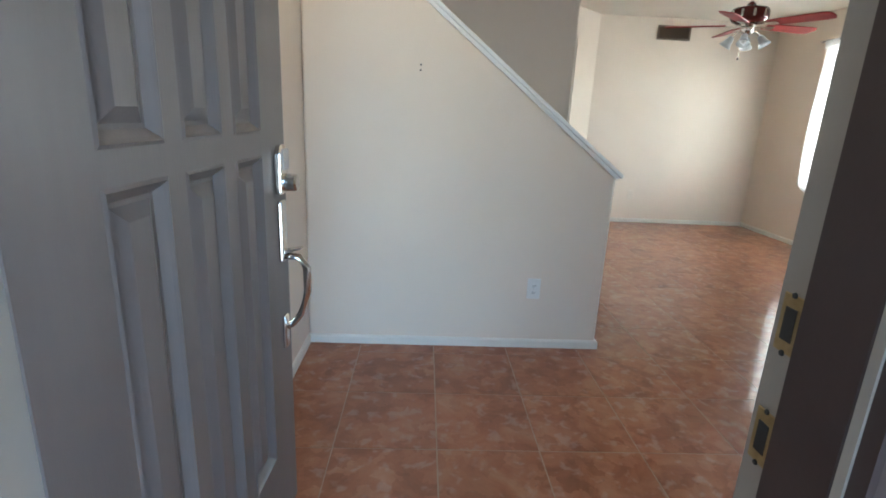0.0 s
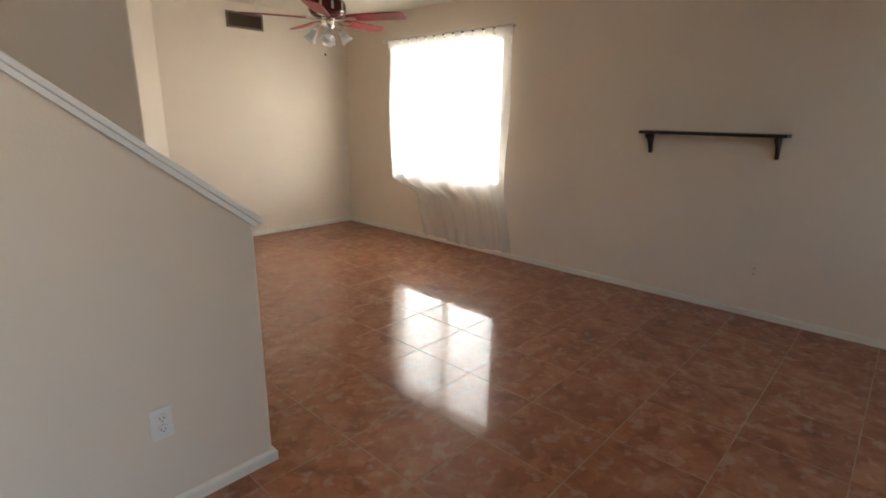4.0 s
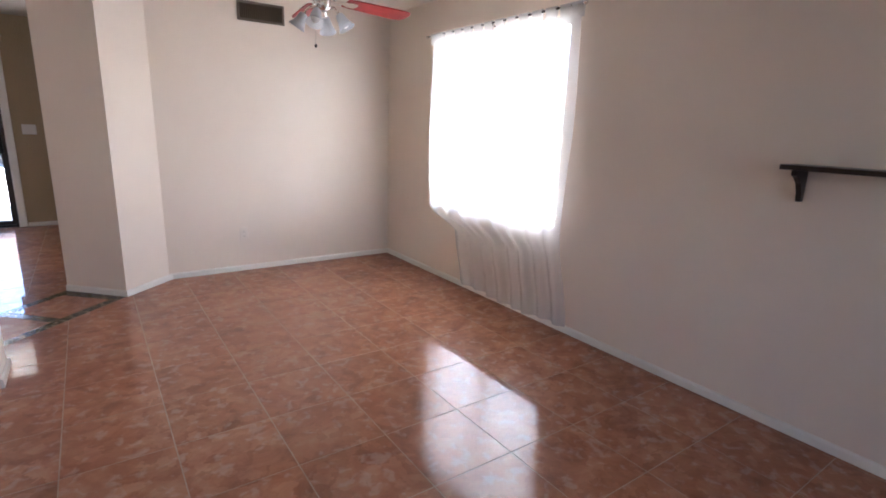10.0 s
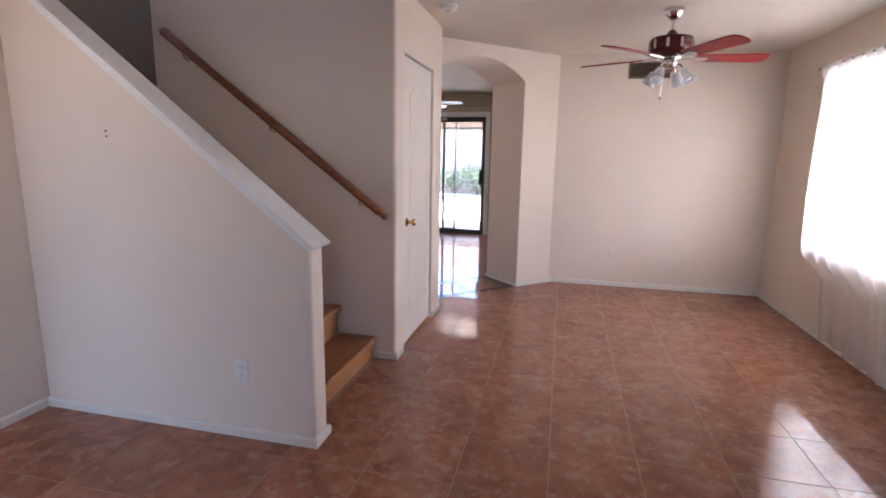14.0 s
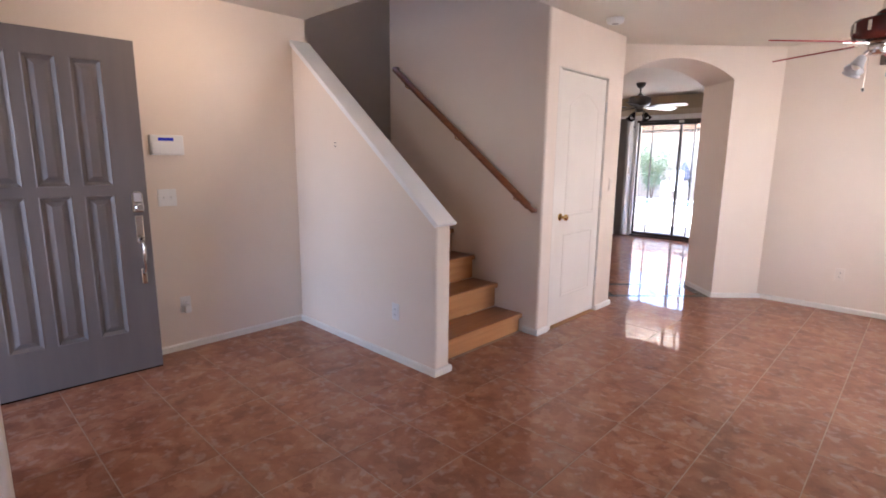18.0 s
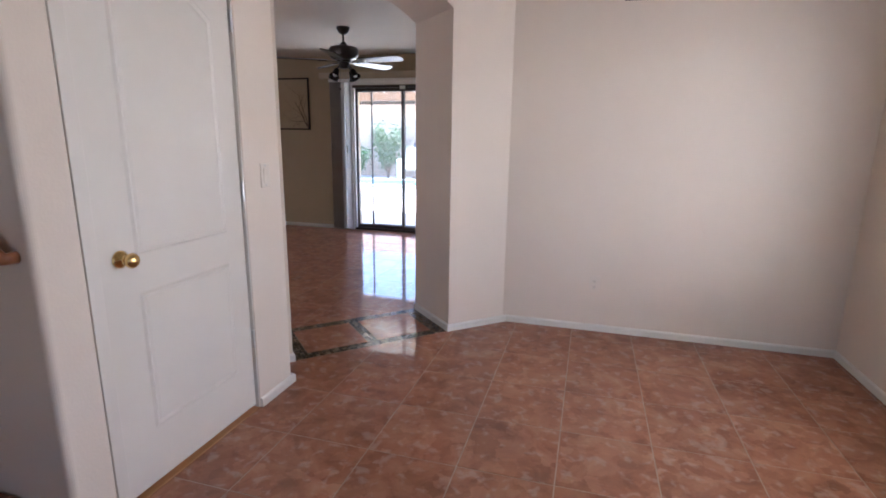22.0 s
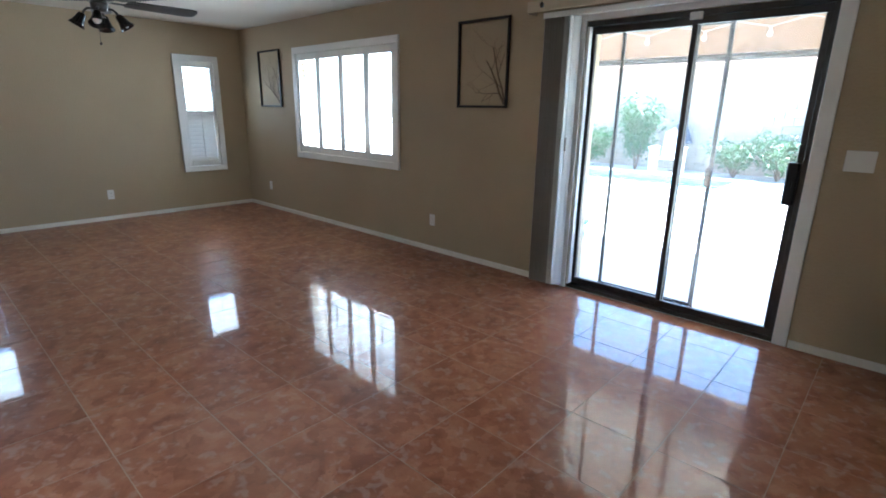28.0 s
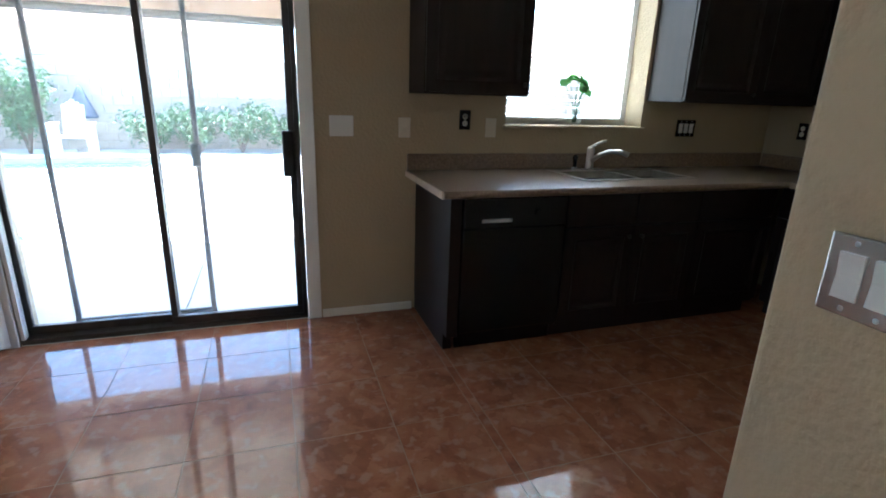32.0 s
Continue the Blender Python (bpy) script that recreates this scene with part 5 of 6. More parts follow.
vb = thing("vertical_blind", "grey vertical blind drawn to one side of the patio door", "blind", pose(-0.94, SLY - 0.075, 0))
part("headrail", bx(-0.12, 1.76, -0.022, 0.022, 2.08, 2.12, 0.003), M_TRIM, vb)
for i in range(15):
    x = -0.075 + 0.0158 * i
    part("vane", prism(bmesh.new(), [(-0.044, 0.0), (-0.02, 0.005), (0.02, 0.005), (0.044, 0.0), (0.044, 0.0016), (0.02, 0.0066), (-0.02, 0.0066), (-0.044, 0.0016)], "z", 0.025, 2.078), M_GREY if i < 10 else M_BLIND, vb, "" if i < 10 else "pale vane", m=pose(x, 0, 0, 0, 0, 70 + 16 * math.sin(i * 2.1)))
part("wand", tube(bmesh.new(), [(0.16, -0.05, 2.07), (0.165, -0.055, 0.95)], 0.004, 6), M_BLIND, vb)
part("wand_grip", tube(bmesh.new(), [(0.165, -0.055, 1.22), (0.165, -0.055, 1.12)], 0.009, 8), M_GREY, vb)
M_VAL = mottled("cream_valance_cloth", (0.46, 0.38, 0.27), (0.53, 0.45, 0.33), 0.8, 4, 160, 0.2)
val = thing("valance", "cream valance over the patio door", "valance", pose(0, SLY, 0))
part("face_board", bx(-1.19, 0.86, -0.125, -0.113, 2.125, 2.205, 0.003), M_VAL, val)
part("top_board", bx(-1.19, 0.86, -0.113, -0.001, 2.193, 2.205), M_VAL, val)
part("return", bx(-1.19, -1.178, -0.113, -0.001, 2.125, 2.193), M_VAL, val)

# ---- shuttered windows ----
def shutter_panel(parent, a, b, c, d, tilt, pitch=0.058, split=None):
    """One hinged panel with louvres between x=a..b, z=c..d, in the plane y=0."""
    sp = part("shutter_panel", bx(a, a + 0.04, -0.014, 0.014, c, d, 0.003), M_TRIM, parent)
    part("stile", bx(b - 0.04, b, -0.014, 0.014, c, d, 0.003), M_TRIM, sp)
    for r, s in ((c, c + 0.075), (d - 0.075, d)):
        part("rail", bx(a + 0.04, b - 0.04, -0.014, 0.014, r, s, 0.003), M_TRIM, sp)
    zones = [(c + 0.075, d - 0.075, tilt)]
    if split:
        part("rail", bx(a + 0.04, b - 0.04, -0.014, 0.014, split - 0.03, split + 0.03, 0.003), M_TRIM, sp)
        zones = [(c + 0.075, split - 0.03, 76), (split + 0.03, d - 0.075, tilt)]
    w = b - a - 0.086
    me = finish("louvre", prism(bmesh.new(), [(-0.032, 0), (-0.016, 0.0032), (0.016, 0.0032), (0.032, 0), (0.016, -0.0032), (-0.016, -0.0032)], "x", -w / 2, w / 2), M_TRIM)
    for z0, z1, tl in zones:
        n = max(1, int((z1 - z0) / (0.052 if tl > 60 else pitch)))
        for i in range(n):
            o = new("louvre", me)
            o.parent = sp
            o.matrix_basis = pose((a + b) / 2, 0, z0 + (z1 - z0) * (i + 0.5) / n, tl)
    part("tilt_rod", bx((a + b) / 2 - 0.005, (a + b) / 2 + 0.005, -0.045, -0.036, c + 0.11, d - 0.11), M_TRIM, sp)


def shutters(name, m, w, h, n, label, split=None, tilt=14):
    wd = thing(name, label, "shutters", m)
    f = 0.075
    for a, b, c, d in ((0, w, 0, f), (0, w, h - f, h), (0, f, f, h - f), (w - f, w, f, h - f)):
        part("frame", bx(a, b, -0.03, -0.0005, c, d, 0.005, 2), M_TRIM, wd)
    pw = (w - 2 * f) / n
    for k in range(n):
        shutter_panel(wd, f + pw * k + 0.002, f + pw * (k + 1) - 0.002, f + 0.003, h - f - 0.003, tilt, split=split)
    return wd


shutters("window_shutters", pose(-4.715, SLY, 0.785), 1.95, 1.33, 4, "white plantation shutters with open louvres", tilt=2)
window_unit("window_3", pose(-4.64, SLY + 0.12, 0.86), 1.80, 1.18, "white framed window behind plantation shutters", mid=False)
for yy, n in ((8.655, 4), (6.015, 5)):
    shutters("window_shutters", pose(FX, yy, 0.525, 0, 0, 90), 0.59, 1.53, 1, "narrow white shutter, open above and closed below", split=0.785, tilt=12)
    window_unit("window_%d" % n, pose(FX - 0.10, yy + 0.045, 0.57, 0, 0, 90), 0.5, 1.43, "narrow white framed window behind a shutter")


# ---- wall art ----
def tree_art(m, w, h, seed, label):
    rng = random.Random(seed)
    a = thing("wall_art", label, "wall art", m)
    for p, q, r, s in ((0, w, 0, 0.02), (0, w, h - 0.02, h), (0, 0.02, 0.02, h - 0.02), (w - 0.02, w, 0.02, h - 0.02)):
        part("frame", bx(p, q, -0.025, -0.001, r, s, 0.002), M_BLACKM, a)
    bm = bmesh.new()

    def grow(p, ang, l, r, depth):
        pts, rad = [p], [r]
        for k in range(4):
            ang += rng.uniform(-0.22, 0.22)
            p = (p[0] + math.cos(ang) * l / 4, p[1] + math.sin(ang) * l / 4)
            if not (0.03 < p[0] < w - 0.025 and 0.02 < p[1] < h - 0.03):
                break
            pts.append(p)
            rad.append(r * (1 - 0.16 * (k + 1)))
            if depth and rng.random() < 0.75:
                grow(p, ang + rng.choice((-1, 1)) * rng.uniform(0.5, 0.95), l * rng.uniform(0.5, 0.75), rad[-1] * 0.65, depth - 1)
        if len(pts) > 1:
            tube(bm, [(x, -0.012, z) for x, z in pts], rad, 5)
    grow((w - 0.03, 0.03), 2.25, 0.42, 0.011, 3)
    grow((w - 0.03, 0.05), 1.9, 0.46, 0.008, 3)
    part("branches", bm, plain("brown_branch_metal", (0.15, 0.10, 0.06), 0.5), a, "thin brown branches")


tree_art(on_y(-1.975, SLY, 1.43), 0.555, 0.725, 3, "black framed wall art with thin bare branches")
tree_art(on_y(-5.585, SLY, 1.41), 0.545, 0.715, 5, "black framed wall art with bare branches near the corner")

# ---- kitchen ----
CF, CB_, CT = 8.94, SLY - 0.001, 0.872   # cabinet face, back, top


def cab_door(parent, a, b, c, d, name="door", y=CF):
    dr = part(name, panelled(bmesh.new(), b - a, d - c, 0.02, [(0.055, b - a - 0.055, 0.055, d - c - 0.055)] if d - c > 0.25 else [], 0.008), M_CAB, parent, m=pose(a, y - 0.021, c))
    return dr


def knob(parent, x, z, y):
    part("knob", lathe(bmesh.new(), [(0.006, 0), (0.006, 0.012), (0.014, 0.018), (0.013, 0.026), (0.003, 0.028)], 14, pose(x, y, z, 90)), M_GUN, parent)


# end panel with dishwasher
ep = thing("counter_end", "espresso end panel of the counter", "cabinet panel")
part("panel", bx(1.42, 1.48, CF - 0.02, CB_, 0.10, CT, 0.002), M_CAB, ep)
part("foot", bx(1.424, 1.476, CF + 0.05, CB_, 0.0, 0.099), M_CAB, ep)
dw = thing("dishwasher", "black built-in dishwasher with a grey handle", "dishwasher", pose(1.487, CF, 0))
part("body", bx(0, 0.60, 0.002, 0.58, 0.10, 0.865), M_BLACK, dw)
part("door", bx(0.004, 0.596, -0.025, 0.001, 0.12, 0.70, 0.004), M_BLACK, dw)
cp = part("control_panel", bx(0.004, 0.596, -0.03, 0.001, 0.705, 0.862, 0.005), M_BLACK, dw)
part("handle", bx(0.10, 0.27, -0.036, -0.0305, 0.735, 0.755, 0.003), M_STEEL, cp, "grey handle strip")
part("dial", lathe(bmesh.new(), [(0.02, 0), (0.018, 0.012)], 18, pose(0.42, -0.0305, 0.78, 90)), M_BLACK, cp)
part("toe_plate", bx(0.004, 0.596, 0.05, 0.06, 0.0, 0.098), M_BLACK, dw)


def base_cabinet(x0, x1, doors, label):
    c = thing("base_cabinet", label, "cabinet", pose(0, 0, 0))
    part("body", bx(x0 + 0.001, x1 - 0.001, CF, CB_, 0.10, CT), M_CAB, c)
    part("toe_kick", bx(x0 + 0.001, x1 - 0.001, CF + 0.06, CF + 0.075, 0, 0.10), M_CAB, c)
    w = (x1 - x0) / doors
    for k in range(doors):
        a, b = x0 + w * k + 0.004, x0 + w * (k + 1) - 0.004
        d = cab_door(c, a, b, 0.125, 0.675)
        knob(d, (b - a) - 0.04 if k % 2 == 0 else 0.04, 0.49, -0.0005)
        cab_door(c, a, b, 0.685, 0.86, "drawer_front")
    return c


base_cabinet(2.092, 3.0, 2, "espresso sink base cabinet with two doors")
base_cabinet(3.001, 3.60, 1, "espresso corner base cabinet")
lc = thing("base_cabinet", "espresso base cabinet along the kitchen end wall", "cabinet")
part("body", bx(3.66, QX - 0.001, 7.75, 8.935, 0.10, CT), M_CAB, lc)
part("toe_kick", bx(3.72, 3.735, 7.75, 8.935, 0, 0.10), M_CAB, lc)
for k in range(2):
    d = part("door", panelled(bmesh.new(), 0.58, 0.55, 0.02, [(0.055, 0.525, 0.055, 0.495)], 0.008), M_CAB, lc, m=pose(3.639, 8.92 - 0.59 * k, 0.125, 0, 0, -90))
    part("drawer_front", panelled(bmesh.new(), 0.58, 0.175, 0.02, []), M_CAB, lc, m=pose(3.639, 8.92 - 0.59 * k, 0.685, 0, 0, -90))

# paler than the worktop: light on the return's edge is put into the colour
M_EDGE = mottled("pale_laminate_edge", (0.40, 0.31, 0.23), (0.50, 0.40, 0.31), 0.4, 20, 200, 0.05)
# worktop with a cut for the sink, end to end
SX0, SX1, SY0, SY1 = 2.27, 3.08, 9.06, 9.49
wt = thing("worktop", "brown speckled laminate worktop with a backsplash", "worktop", pose(0, 0, 0))
part("top", holed(bmesh.new(), 1.36, QX - 0.002, 8.865, CB_, CT + 0.0015, 0.912, [(SX0 + 0.02, SX1 - 0.02, SY0 + 0.02, SY1 - 0.02)], lambda u, w, z: (u, z, w)), M_COUNTER, wt)
part("front_edge", tube(bmesh.new(), [(1.36, 8.866, 0.893), (3.60, 8.866, 0.893)], 0.019, 10), M_COUNTER, wt)
part("end_edge", bx(1.352, 1.3595, 8.86, CB_, CT + 0.0015, 0.912, 0.003), M_EDGE, wt, "pale laminate end strip")
part("return_top", bx(3.60, QX - 0.002, 7.72, 8.864, CT + 0.0015, 0.912, 0.004), M_COUNTER, wt)
part("return_edge", bx(3.592, 3.5995, 7.72, 8.86, CT + 0.004, 0.911, 0.002), M_EDGE, wt, "pale edge strip")
part("backsplash", bx(1.36, QX - 0.024, SLY - 0.022, SLY - 0.001, 0.9125, 1.012, 0.004), M_COUNTER, wt)
part("backsplash", bx(QX - 0.022, QX - 0.001, 7.72, SLY - 0.023, 0.9125, 1.012, 0.004), M_COUNTER, wt)

sk = thing("sink", "stainless steel double-bowl sink set in the worktop", "sink", pose(SX0, SY0, 0.913))
SW, SD = SX1 - SX0, SY1 - SY0
bm = holed(bmesh.new(), 0, SW, 0, SD, 0.0, 0.004, [(0.035, SW / 2 - 0.015, 0.03, SD - 0.07), (SW / 2 + 0.015, SW - 0.035, 0.03, SD - 0.07)], lambda u, w, z: (u, z, w))
part("rim", bm, M_STEEL, sk)
for a, b in ((0.035, SW / 2 - 0.015), (SW / 2 + 0.015, SW - 0.035)):
    bm = bmesh.new()
    c, d, z = 0.03, SD - 0.07, -0.17
    t = [bm.verts.new(p) for p in ((a, c, 0.001), (b, c, 0.001), (b, d, 0.001), (a, d, 0.001))]
    q = [bm.verts.new(p) for p in ((a + 0.03, c + 0.03, z), (b - 0.03, c + 0.03, z), (b - 0.03, d - 0.03, z), (a + 0.03, d - 0.03, z))]
    for k in range(4):
        bm.faces.new((t[k], t[(k + 1) % 4], q[(k + 1) % 4], q[k]))
    bm.faces.new(q)
    bmesh.ops.bevel(bm, geom=[e for e in bm.edges if len(e.link_faces) == 2], offset=0.02, segments=3, profile=0.5, affect="EDGES")
    bw = part("bowl", bm, M_BOWL, sk, smooth=True)
    part("drain", lathe(bmesh.new(), [(0.04, 0.0), (0.036, 0.004), (0.012, 0.002)], 18, pose((a + b) / 2, (c + d) / 2, z + 0.0005)), M_CHROME, bw)
fc = thing("faucet", "brushed steel single-lever kitchen faucet", "faucet", pose(2.56, 9.455, 0.917))
part("base_plate", bx(-0.11, 0.11, -0.028, 0.028, 0, 0.008, 0.003), M_STEEL, fc)
part("body", lathe(bmesh.new(), [(0.028, 0.008), (0.026, 0.03), (0.023, 0.11), (0.026, 0.13), (0.02, 0.15)], 18), M_STEEL, fc, smooth=True)
part("spout", tube(bmesh.new(), [(0.0, -0.01, 0.06), (0.03, -0.06, 0.105), (0.06, -0.11, 0.13), (0.10, -0.17, 0.135), (0.13, -0.21, 0.12)], [0.016, 0.015, 0.014, 0.015, 0.017], 12), M_STEEL, fc, smooth=True)
part("lever", tube(bmesh.new(), [(0, 0, 0.145), (0.02, -0.03, 0.17), (0.06, -0.07, 0.195)], [0.012, 0.009, 0.007], 10), M_STEEL, fc, smooth=True)
sp = thing("side_sprayer", "small dark sink sprayer beside the faucet", "sprayer", pose(2.45, 9.455, 0.917))
part("holder", lathe(bmesh.new(), [(0.02, 0), (0.018, 0.02)], 14), M_STEEL, sp)
part("head", lathe(bmesh.new(), [(0.012, 0.02), (0.014, 0.06), (0.018, 0.085), (0.008, 0.1)], 14), M_BLACK, sp, smooth=True)


def wall_cabinet(x0, x1, doors, label):
    c = thing("wall_cabinet", label, "cabinet")
    y = SLY - 0.32
    part("body", bx(x0, x1, y, CB_, 1.362, 2.30, 0.002), M_CAB, c)
    w = (x1 - x0) / doors
    for k in range(doors):
        a, b = x0 + w * k + 0.003, x0 + w * (k + 1) - 0.003
        d = cab_door(c, a, b, 1.372, 2.29, "door", y)
        knob(d, (b - a) - 0.035, 0.05, -0.0005)
    return c


wall_cabinet(1.37, 1.975, 1, "espresso wall cabinet beside the kitchen window")
wall_cabinet(3.055, QX - 0.002, 2, "espresso wall cabinets past the kitchen window")
# window over the sink, blind, sill, plant
window_unit("window_6", pose(2.0, SLY + 0.21, 1.19), 1.03, 1.11, "white framed kitchen window over the sink", mid=False)
blinds("window_blind", pose(2.02, SLY + 0.16, 1.215), 0.96, 1.08, "white slatted blind on the kitchen window, tilted open", 8, 0.05)
single("window_sill", bx(1.985, 3.045, SLY - 0.03, SLY + 0.14, 1.165, 1.189, 0.004, 2), M_TAN, "tan painted kitchen window sill", "sill", kind="structure")
vs = thing("vase_plant", "cut green plant in a clear glass jar on the window sill", "plant", pose(2.53, SLY + 0.055, 1.1895))
part("jar", lathe(bmesh.new(), [(0.035, 0), (0.045, 0.006), (0.05, 0.05), (0.042, 0.10), (0.032, 0.12), (0.034, 0.135), (0.031, 0.134), (0.029, 0.12), (0.039, 0.10), (0.046, 0.05), (0.042, 0.012)], 20, caps=True), M_GLASS, vs, "clear glass jar", smooth=True)
rng = random.Random(8)
bm = bmesh.new()
lv = bmesh.new()
for i in range(9):
    a = rng.uniform(0, 6.28)
    h, r = rng.uniform(0.19, 0.31), rng.uniform(0.03, 0.085)
    top = Vector((math.cos(a) * r * 1.2, math.sin(a) * r * 0.5, h))
    tube(bm, [(math.cos(a) * 0.01, math.sin(a) * 0.01, 0.02), (math.cos(a) * 0.018, math.sin(a) * 0.012, 0.13), top], 0.0022, 5)
    s = rng.uniform(0.035, 0.055)
    mm = Matrix.Translation(top) @ Euler((rng.uniform(0.3, 1.2), rng.uniform(-0.6, 0.6), a)).to_matrix().to_4x4()
    ring = [lv.verts.new(mm @ Vector(p)) for p in ((0, -s, 0), (s * 0.6, -s * 0.5, 0.006), (s * 0.7, 0.1 * s, 0.01), (0.25 * s, s * 0.9, 0.0), (0, s * 1.3, -0.015), (-0.25 * s, s * 0.9, 0.0), (-s * 0.7, 0.1 * s, 0.01), (-s * 0.6, -s * 0.5, 0.006))]
    mid = lv.verts.new(mm @ Vector((0, 0, -0.004)))
    for k in range(8):
        lv.faces.new((ring[k], ring[(k + 1) % 8], mid))
part("stems", bm, M_LEAF, vs)
part("leaves", lv, sheer("backlit_leaf", (0.055, 0.15, 0.03), 0.03), vs, "broad green leaves", smooth=True)

# ---- mosaic threshold in the arch ----
m_mos, nt, b = mat("glass_stone_mosaic", 0.15)
gi = nt.nodes.new("ShaderNodeNewGeometry")
nt.links.new(ramp(nt, gi.outputs["Random Per Island"], [(0.0, (0.030, 0.022, 0.016)), (0.3, (0.075, 0.05, 0.03)), (0.5, (0.16, 0.12, 0.075)), (0.7, (0.045, 0.042, 0.035)), (1.0, (0.24, 0.19, 0.13))]), b.inputs["Base Color"])
th = thing("floor_threshold", "threshold of dark mosaic bands round two terracotta panels", "floor inlay", kind="structure")
bm = bmesh.new()
BW = 0.088
lo, hi = 0.016, AW - 0.016


def chips(u0, u1, w0, w1):
    nu, nw = max(1, round((u1 - u0) / 0.022)), max(1, round((w1 - w0) / 0.022))
    du, dw = (u1 - u0) / nu, (w1 - w0) / nw
    for i in range(nu):
        for j in range(nw):
            a, b, c, d = u0 + du * i + 0.001, u0 + du * (i + 1) - 0.001, w0 + dw * j + 0.001, w0 + dw * (j + 1) - 0.001
            z = 0.0015 + random.uniform(-0.0006, 0.0006)
            lo_, hi_ = [bm.verts.new(on_diag(p, q, -0.003)) for p, q in ((a, c), (b, c), (b, d), (a, d))], [bm.verts.new(on_diag(p, q, z)) for p, q in ((a, c), (b, c), (b, d), (a, d))]
            bm.faces.new(hi_)
            for k in range(4):
                bm.faces.new((lo_[k], lo_[(k + 1) % 4], hi_[(k + 1) % 4], hi_[k]))


mid0, mid1 = AW / 2 - 0.035, AW / 2 + 0.035
chips(lo, hi, 0.0, BW * 0.8)
chips(lo, hi, DT - BW * 0.8, DT)
chips(lo, lo + BW, BW * 0.8, DT - BW * 0.8)
chips(hi - BW, hi, BW * 0.8, DT - BW * 0.8)
chips(mid0, mid1, BW * 0.8, DT - BW * 0.8)
bmesh.ops.recalc_face_normals(bm, faces=bm.faces[:])
mo = part("mosaic", bm, m_mos, th, "dark brown and grey mosaic chips")
tagged(mo, kind="stuff")
for a, b in ((lo + BW + 0.003, mid0 - 0.003), (mid1 + 0.003, hi - BW - 0.003)):
    bm = bmesh.new()
    c, d = BW * 0.8 + 0.003, DT - BW * 0.8 - 0.003
    lo_, hi_ = [bm.verts.new(on_diag(p, q, -0.003)) for p, q in ((a, c), (b, c), (b, d), (a, d))], [bm.verts.new(on_diag(p, q, 0.0015)) for p, q in ((a, c), (b, c), (b, d), (a, d))]
    bm.faces.new(hi_)
    for k in range(4):
        bm.faces.new((lo_[k], lo_[(k + 1) % 4], hi_[(k + 1) % 4], hi_[k]))
    bmesh.ops.recalc_face_normals(bm, faces=bm.faces[:])
    part("tile", bm, M_TILE, th)
bm = bmesh.new()
lo_, hi_ = [[bm.verts.new(on_diag(p, q, z)) for p, q in ((0, -0.004), (AW, -0.004), (AW, DT + 0.004), (0, DT + 0.004))] for z in (-0.05, -0.0032)]
bm.faces.new(hi_)
for k in range(4):
    bm.faces.new((lo_[k], lo_[(k + 1) % 4], hi_[(k + 1) % 4], hi_[k]))
part("bed", bm, M_GROUT, th)

# ---- floor tiles ----
def cut_tile(parent, poly):
    """A tile cut to a convex outline."""
    if len(poly) < 3:
        return
    c = sum((Vector(p) for p in poly), Vector((0, 0))) / len(poly)
    bm = bmesh.new()
    prism(bm, [(p[0] - c.x, p[1] - c.y) for p in poly], "z", -0.008, 0.0)
    t = new("tile", finish("tile", bm, M_TILE))
    t.parent = parent
    t.location = (c.x, c.y, 0)


def clip(poly, n, k):
    """The part of a convex outline where n . p <= k."""
    out = []
    for p, q in zip(poly, poly[1:] + poly[:1]):
        dp, dq = n[0] * p[0] + n[1] * p[1] - k, n[0] * q[0] + n[1] * q[1] - k
        if dp <= 0:
            out.append(p)
        if dp * dq < 0:
            f = dp / (dp - dq)
            out.append((p[0] + f * (q[0] - p[0]), p[1] + f * (q[1] - p[1])))
    return out


def wavy_tile(h, seed):
    """A whole tile: eased edge, glaze that is not quite flat."""
    rng = random.Random(seed)
    n, bm = 4, bmesh.new()
    xs = [-h, -h * 0.5, 0, h * 0.5, h]
    top = [[bm.verts.new((x * (1 if 0 < i < n else 0.996), y * (1 if 0 < j < n else 0.996), rng.uniform(-0.0001, 0.0001))) for j, y in enumerate(xs)] for i, x in enumerate(xs)]
    for i in range(n):
        for j in range(n):
            f = bm.faces.new((top[i][j], top[i + 1][j], top[i + 1][j + 1], top[i][j + 1]))
            f.smooth = True
    rim = [top[i][0] for i in range(n)] + [top[n][j] for j in range(n)] + [top[n - i][n] for i in range(n)] + [top[0][n - j] for j in range(n)]
    low = [bm.verts.new((v.co.x * 1.004, v.co.y * 1.004, -0.008)) for v in rim]
    for k in range(4 * n):
        bm.faces.new((low[k], low[(k + 1) % (4 * n)], rim[(k + 1) % (4 * n)], rim[k]))
    bm.normal_update()
    for e in bm.edges:
        if len(e.link_faces) == 2 and abs(e.link_faces[0].normal.z - e.link_faces[1].normal.z) > 0.5:
            e.smooth = False
    me = finish("tile", bm, M_TILE)
    me.polygons.foreach_set("use_smooth", [k < n * n for k in range(len(me.polygons))])
    return me


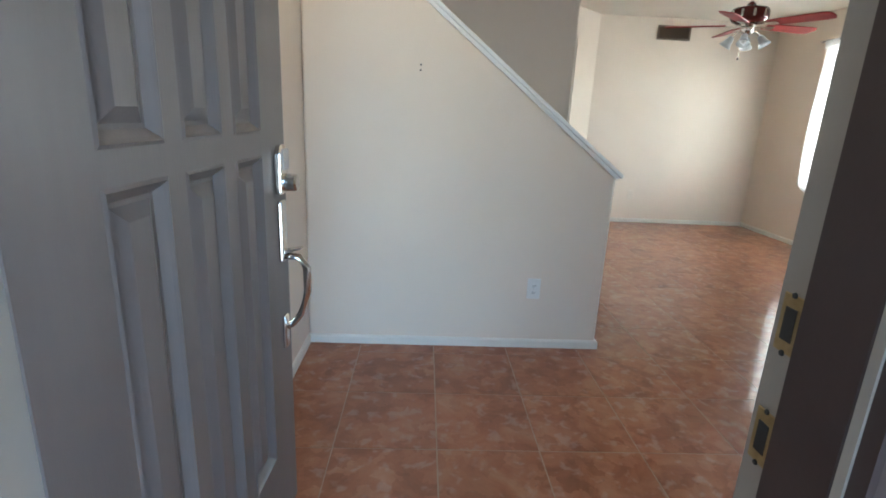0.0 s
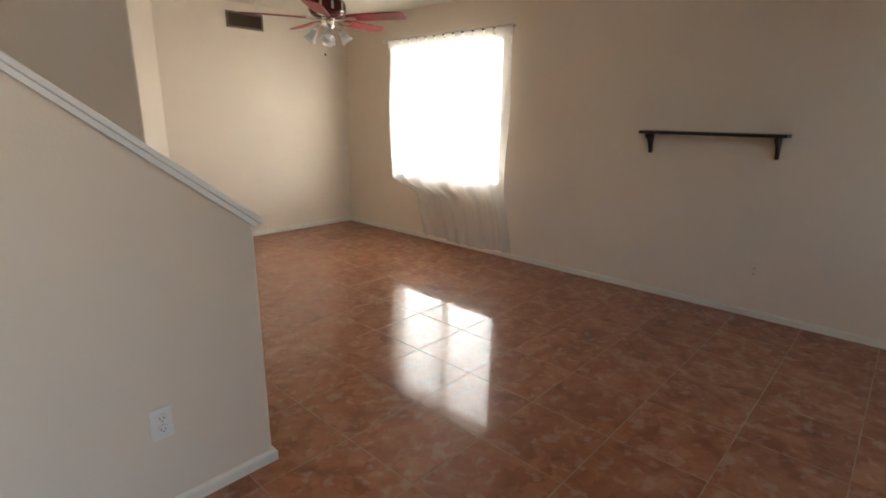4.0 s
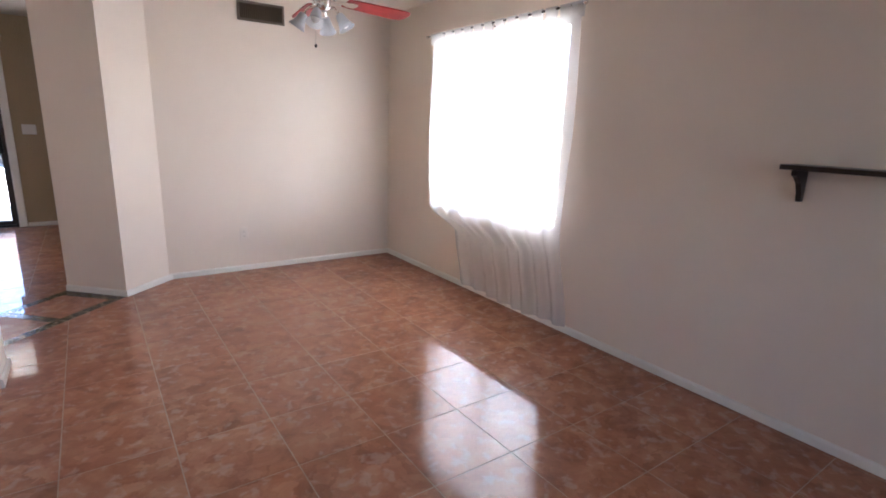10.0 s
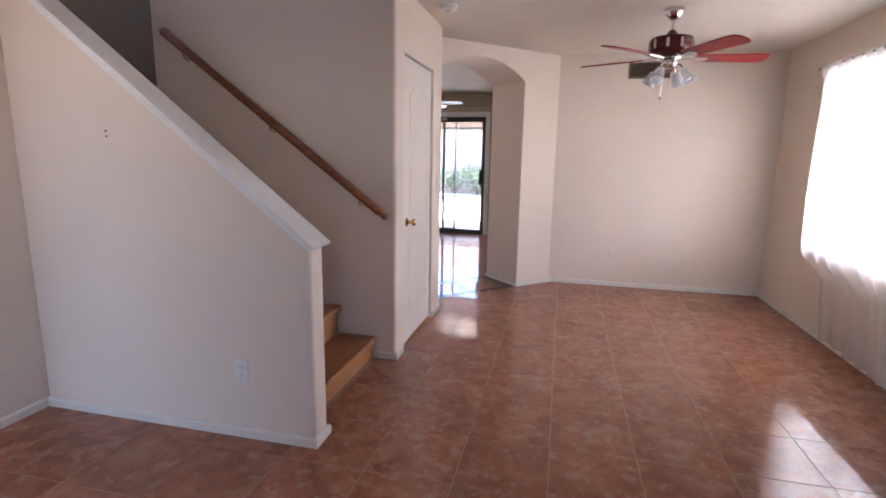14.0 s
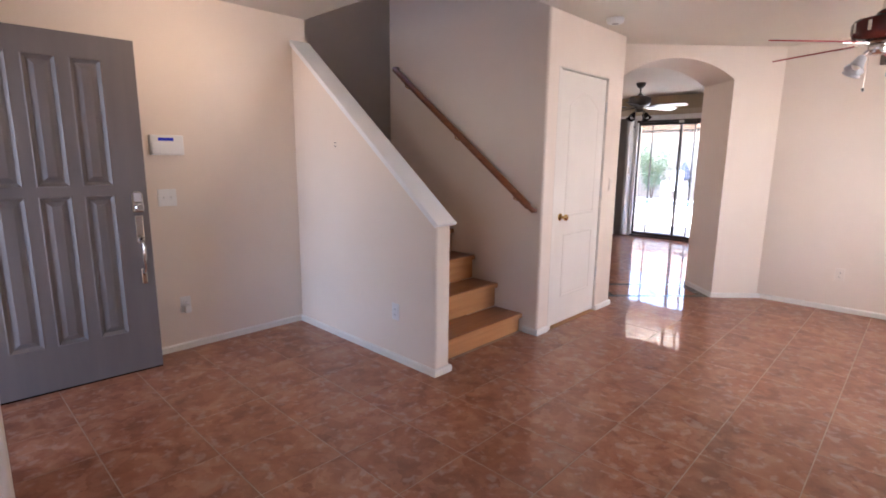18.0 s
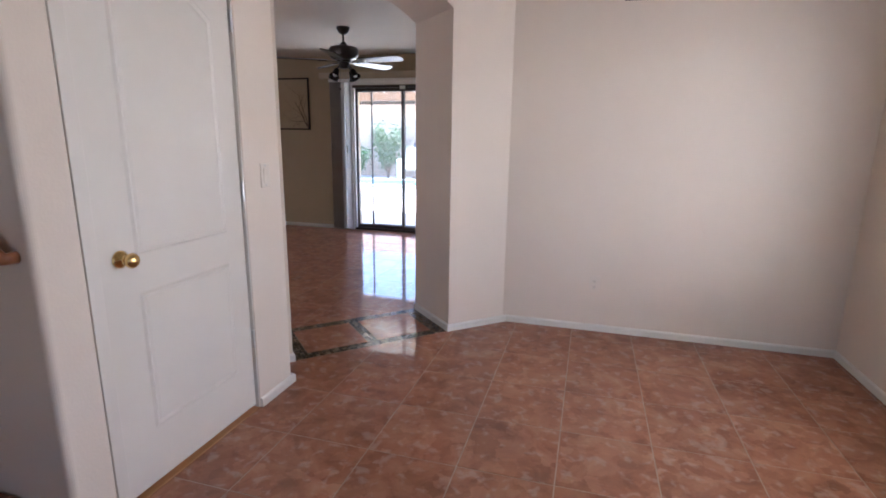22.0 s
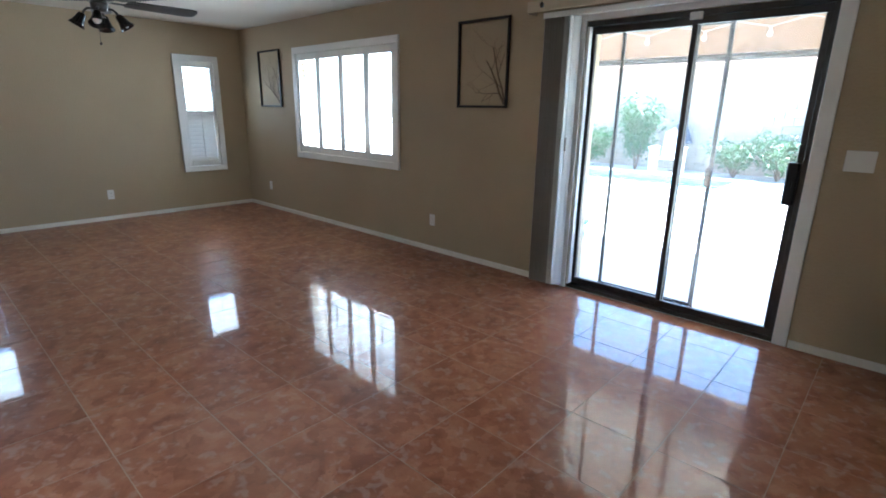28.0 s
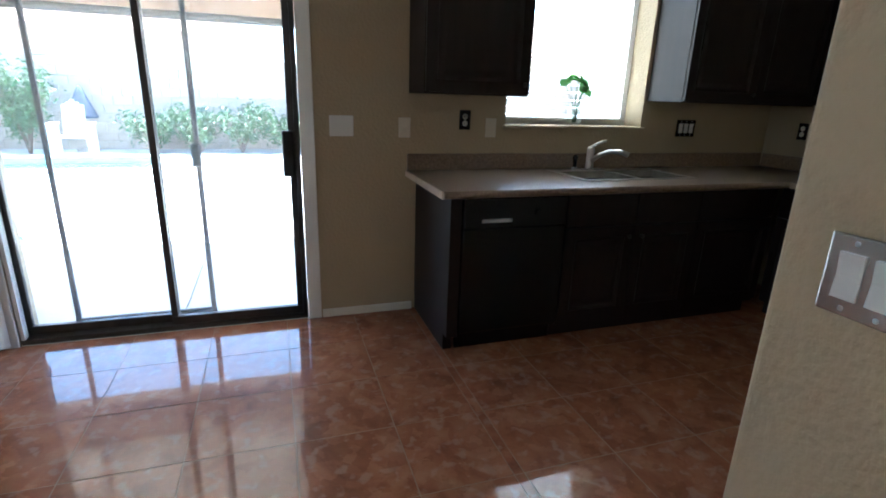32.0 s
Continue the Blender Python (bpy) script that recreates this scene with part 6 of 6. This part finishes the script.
def lay(parent, x0, x1, y0, y1, ox, oy, pitch, cut, keep):
    """Tiles on a grid inside a box; cut is a half-plane (n, k) or None."""
    g = 0.0019
    kinds = [wavy_tile(pitch / 2 - g, k) for k in range(6)]
    for i in range(math.floor((x0 - ox) / pitch), math.ceil((x1 - ox) / pitch)):
        for j in range(math.floor((y0 - oy) / pitch), math.ceil((y1 - oy) / pitch)):
            a, b = max(x0, ox + i * pitch + g), min(x1, ox + (i + 1) * pitch - g)
            c, d = max(y0, oy + j * pitch + g), min(y1, oy + (j + 1) * pitch - g)
            if b - a < 0.012 or d - c < 0.012 or not keep((a + b) / 2, (c + d) / 2):
                continue
            poly = [(a, c), (b, c), (b, d), (a, d)]
            if cut:
                q = clip(poly, *cut)
                if len(q) < 3:
                    continue
                if len(q) != 4 or any((Vector(u) - Vector(v)).length > 1e-6 for u, v in zip(q, poly)):
                    cut_tile(parent, q)
                    continue
            if b - a > pitch - 2.5 * g and d - c > pitch - 2.5 * g:
                t = new("tile", random.choice(kinds))
                t.parent = parent
                t.location = ((a + b) / 2, (c + d) / 2, random.uniform(-0.0002, 0.0002))
                t.rotation_euler = (random.uniform(-0.0005, 0.0005), random.uniform(-0.0005, 0.0005), 0)
            else:
                cut_tile(parent, poly)


def bed(name, label, boxes):
    bm = bmesh.new()
    for b in boxes:
        box(bm, *b, -0.08, -0.0009)
    return single(name, bm, M_GROUT, label, "floor", kind="structure")


f1 = bed("floor_living", "glossy terracotta tiled floor with pale grout", [(LX - 0.12, RX, FY, BY)])
lay(f1, LX, RX, FY, BY, 0.083, 2.68, 0.4025, ((-S2, S2), S2 * DC - 0.003), lambda x, y: not (x < CX - 0.1 and y < DY - 0.02) and not (x < 1.0 and KY1 < y < 5.1))
f2 = bed("floor_family", "glossy terracotta tiled floor of the family room", [(FX, LX - 0.12, 4.42, SLY), (LX - 0.12, QX, BY, SLY)])
far = ((S2, -S2), -(S2 * DC + DT + 0.003))
lay(f2, -2.6, 1.38, 4.42, SLY, 0.207, 8.80, 0.4055, far, lambda x, y: x < -1.88 or y > 5.5)
lay(f2, 1.384, QX, 7.17, SLY, 0.207, 8.80, 0.4055, None, lambda x, y: True)
lay(f2, FX, -2.604, 4.42, SLY, 0.207, 8.80, 0.4055, None, lambda x, y: True)
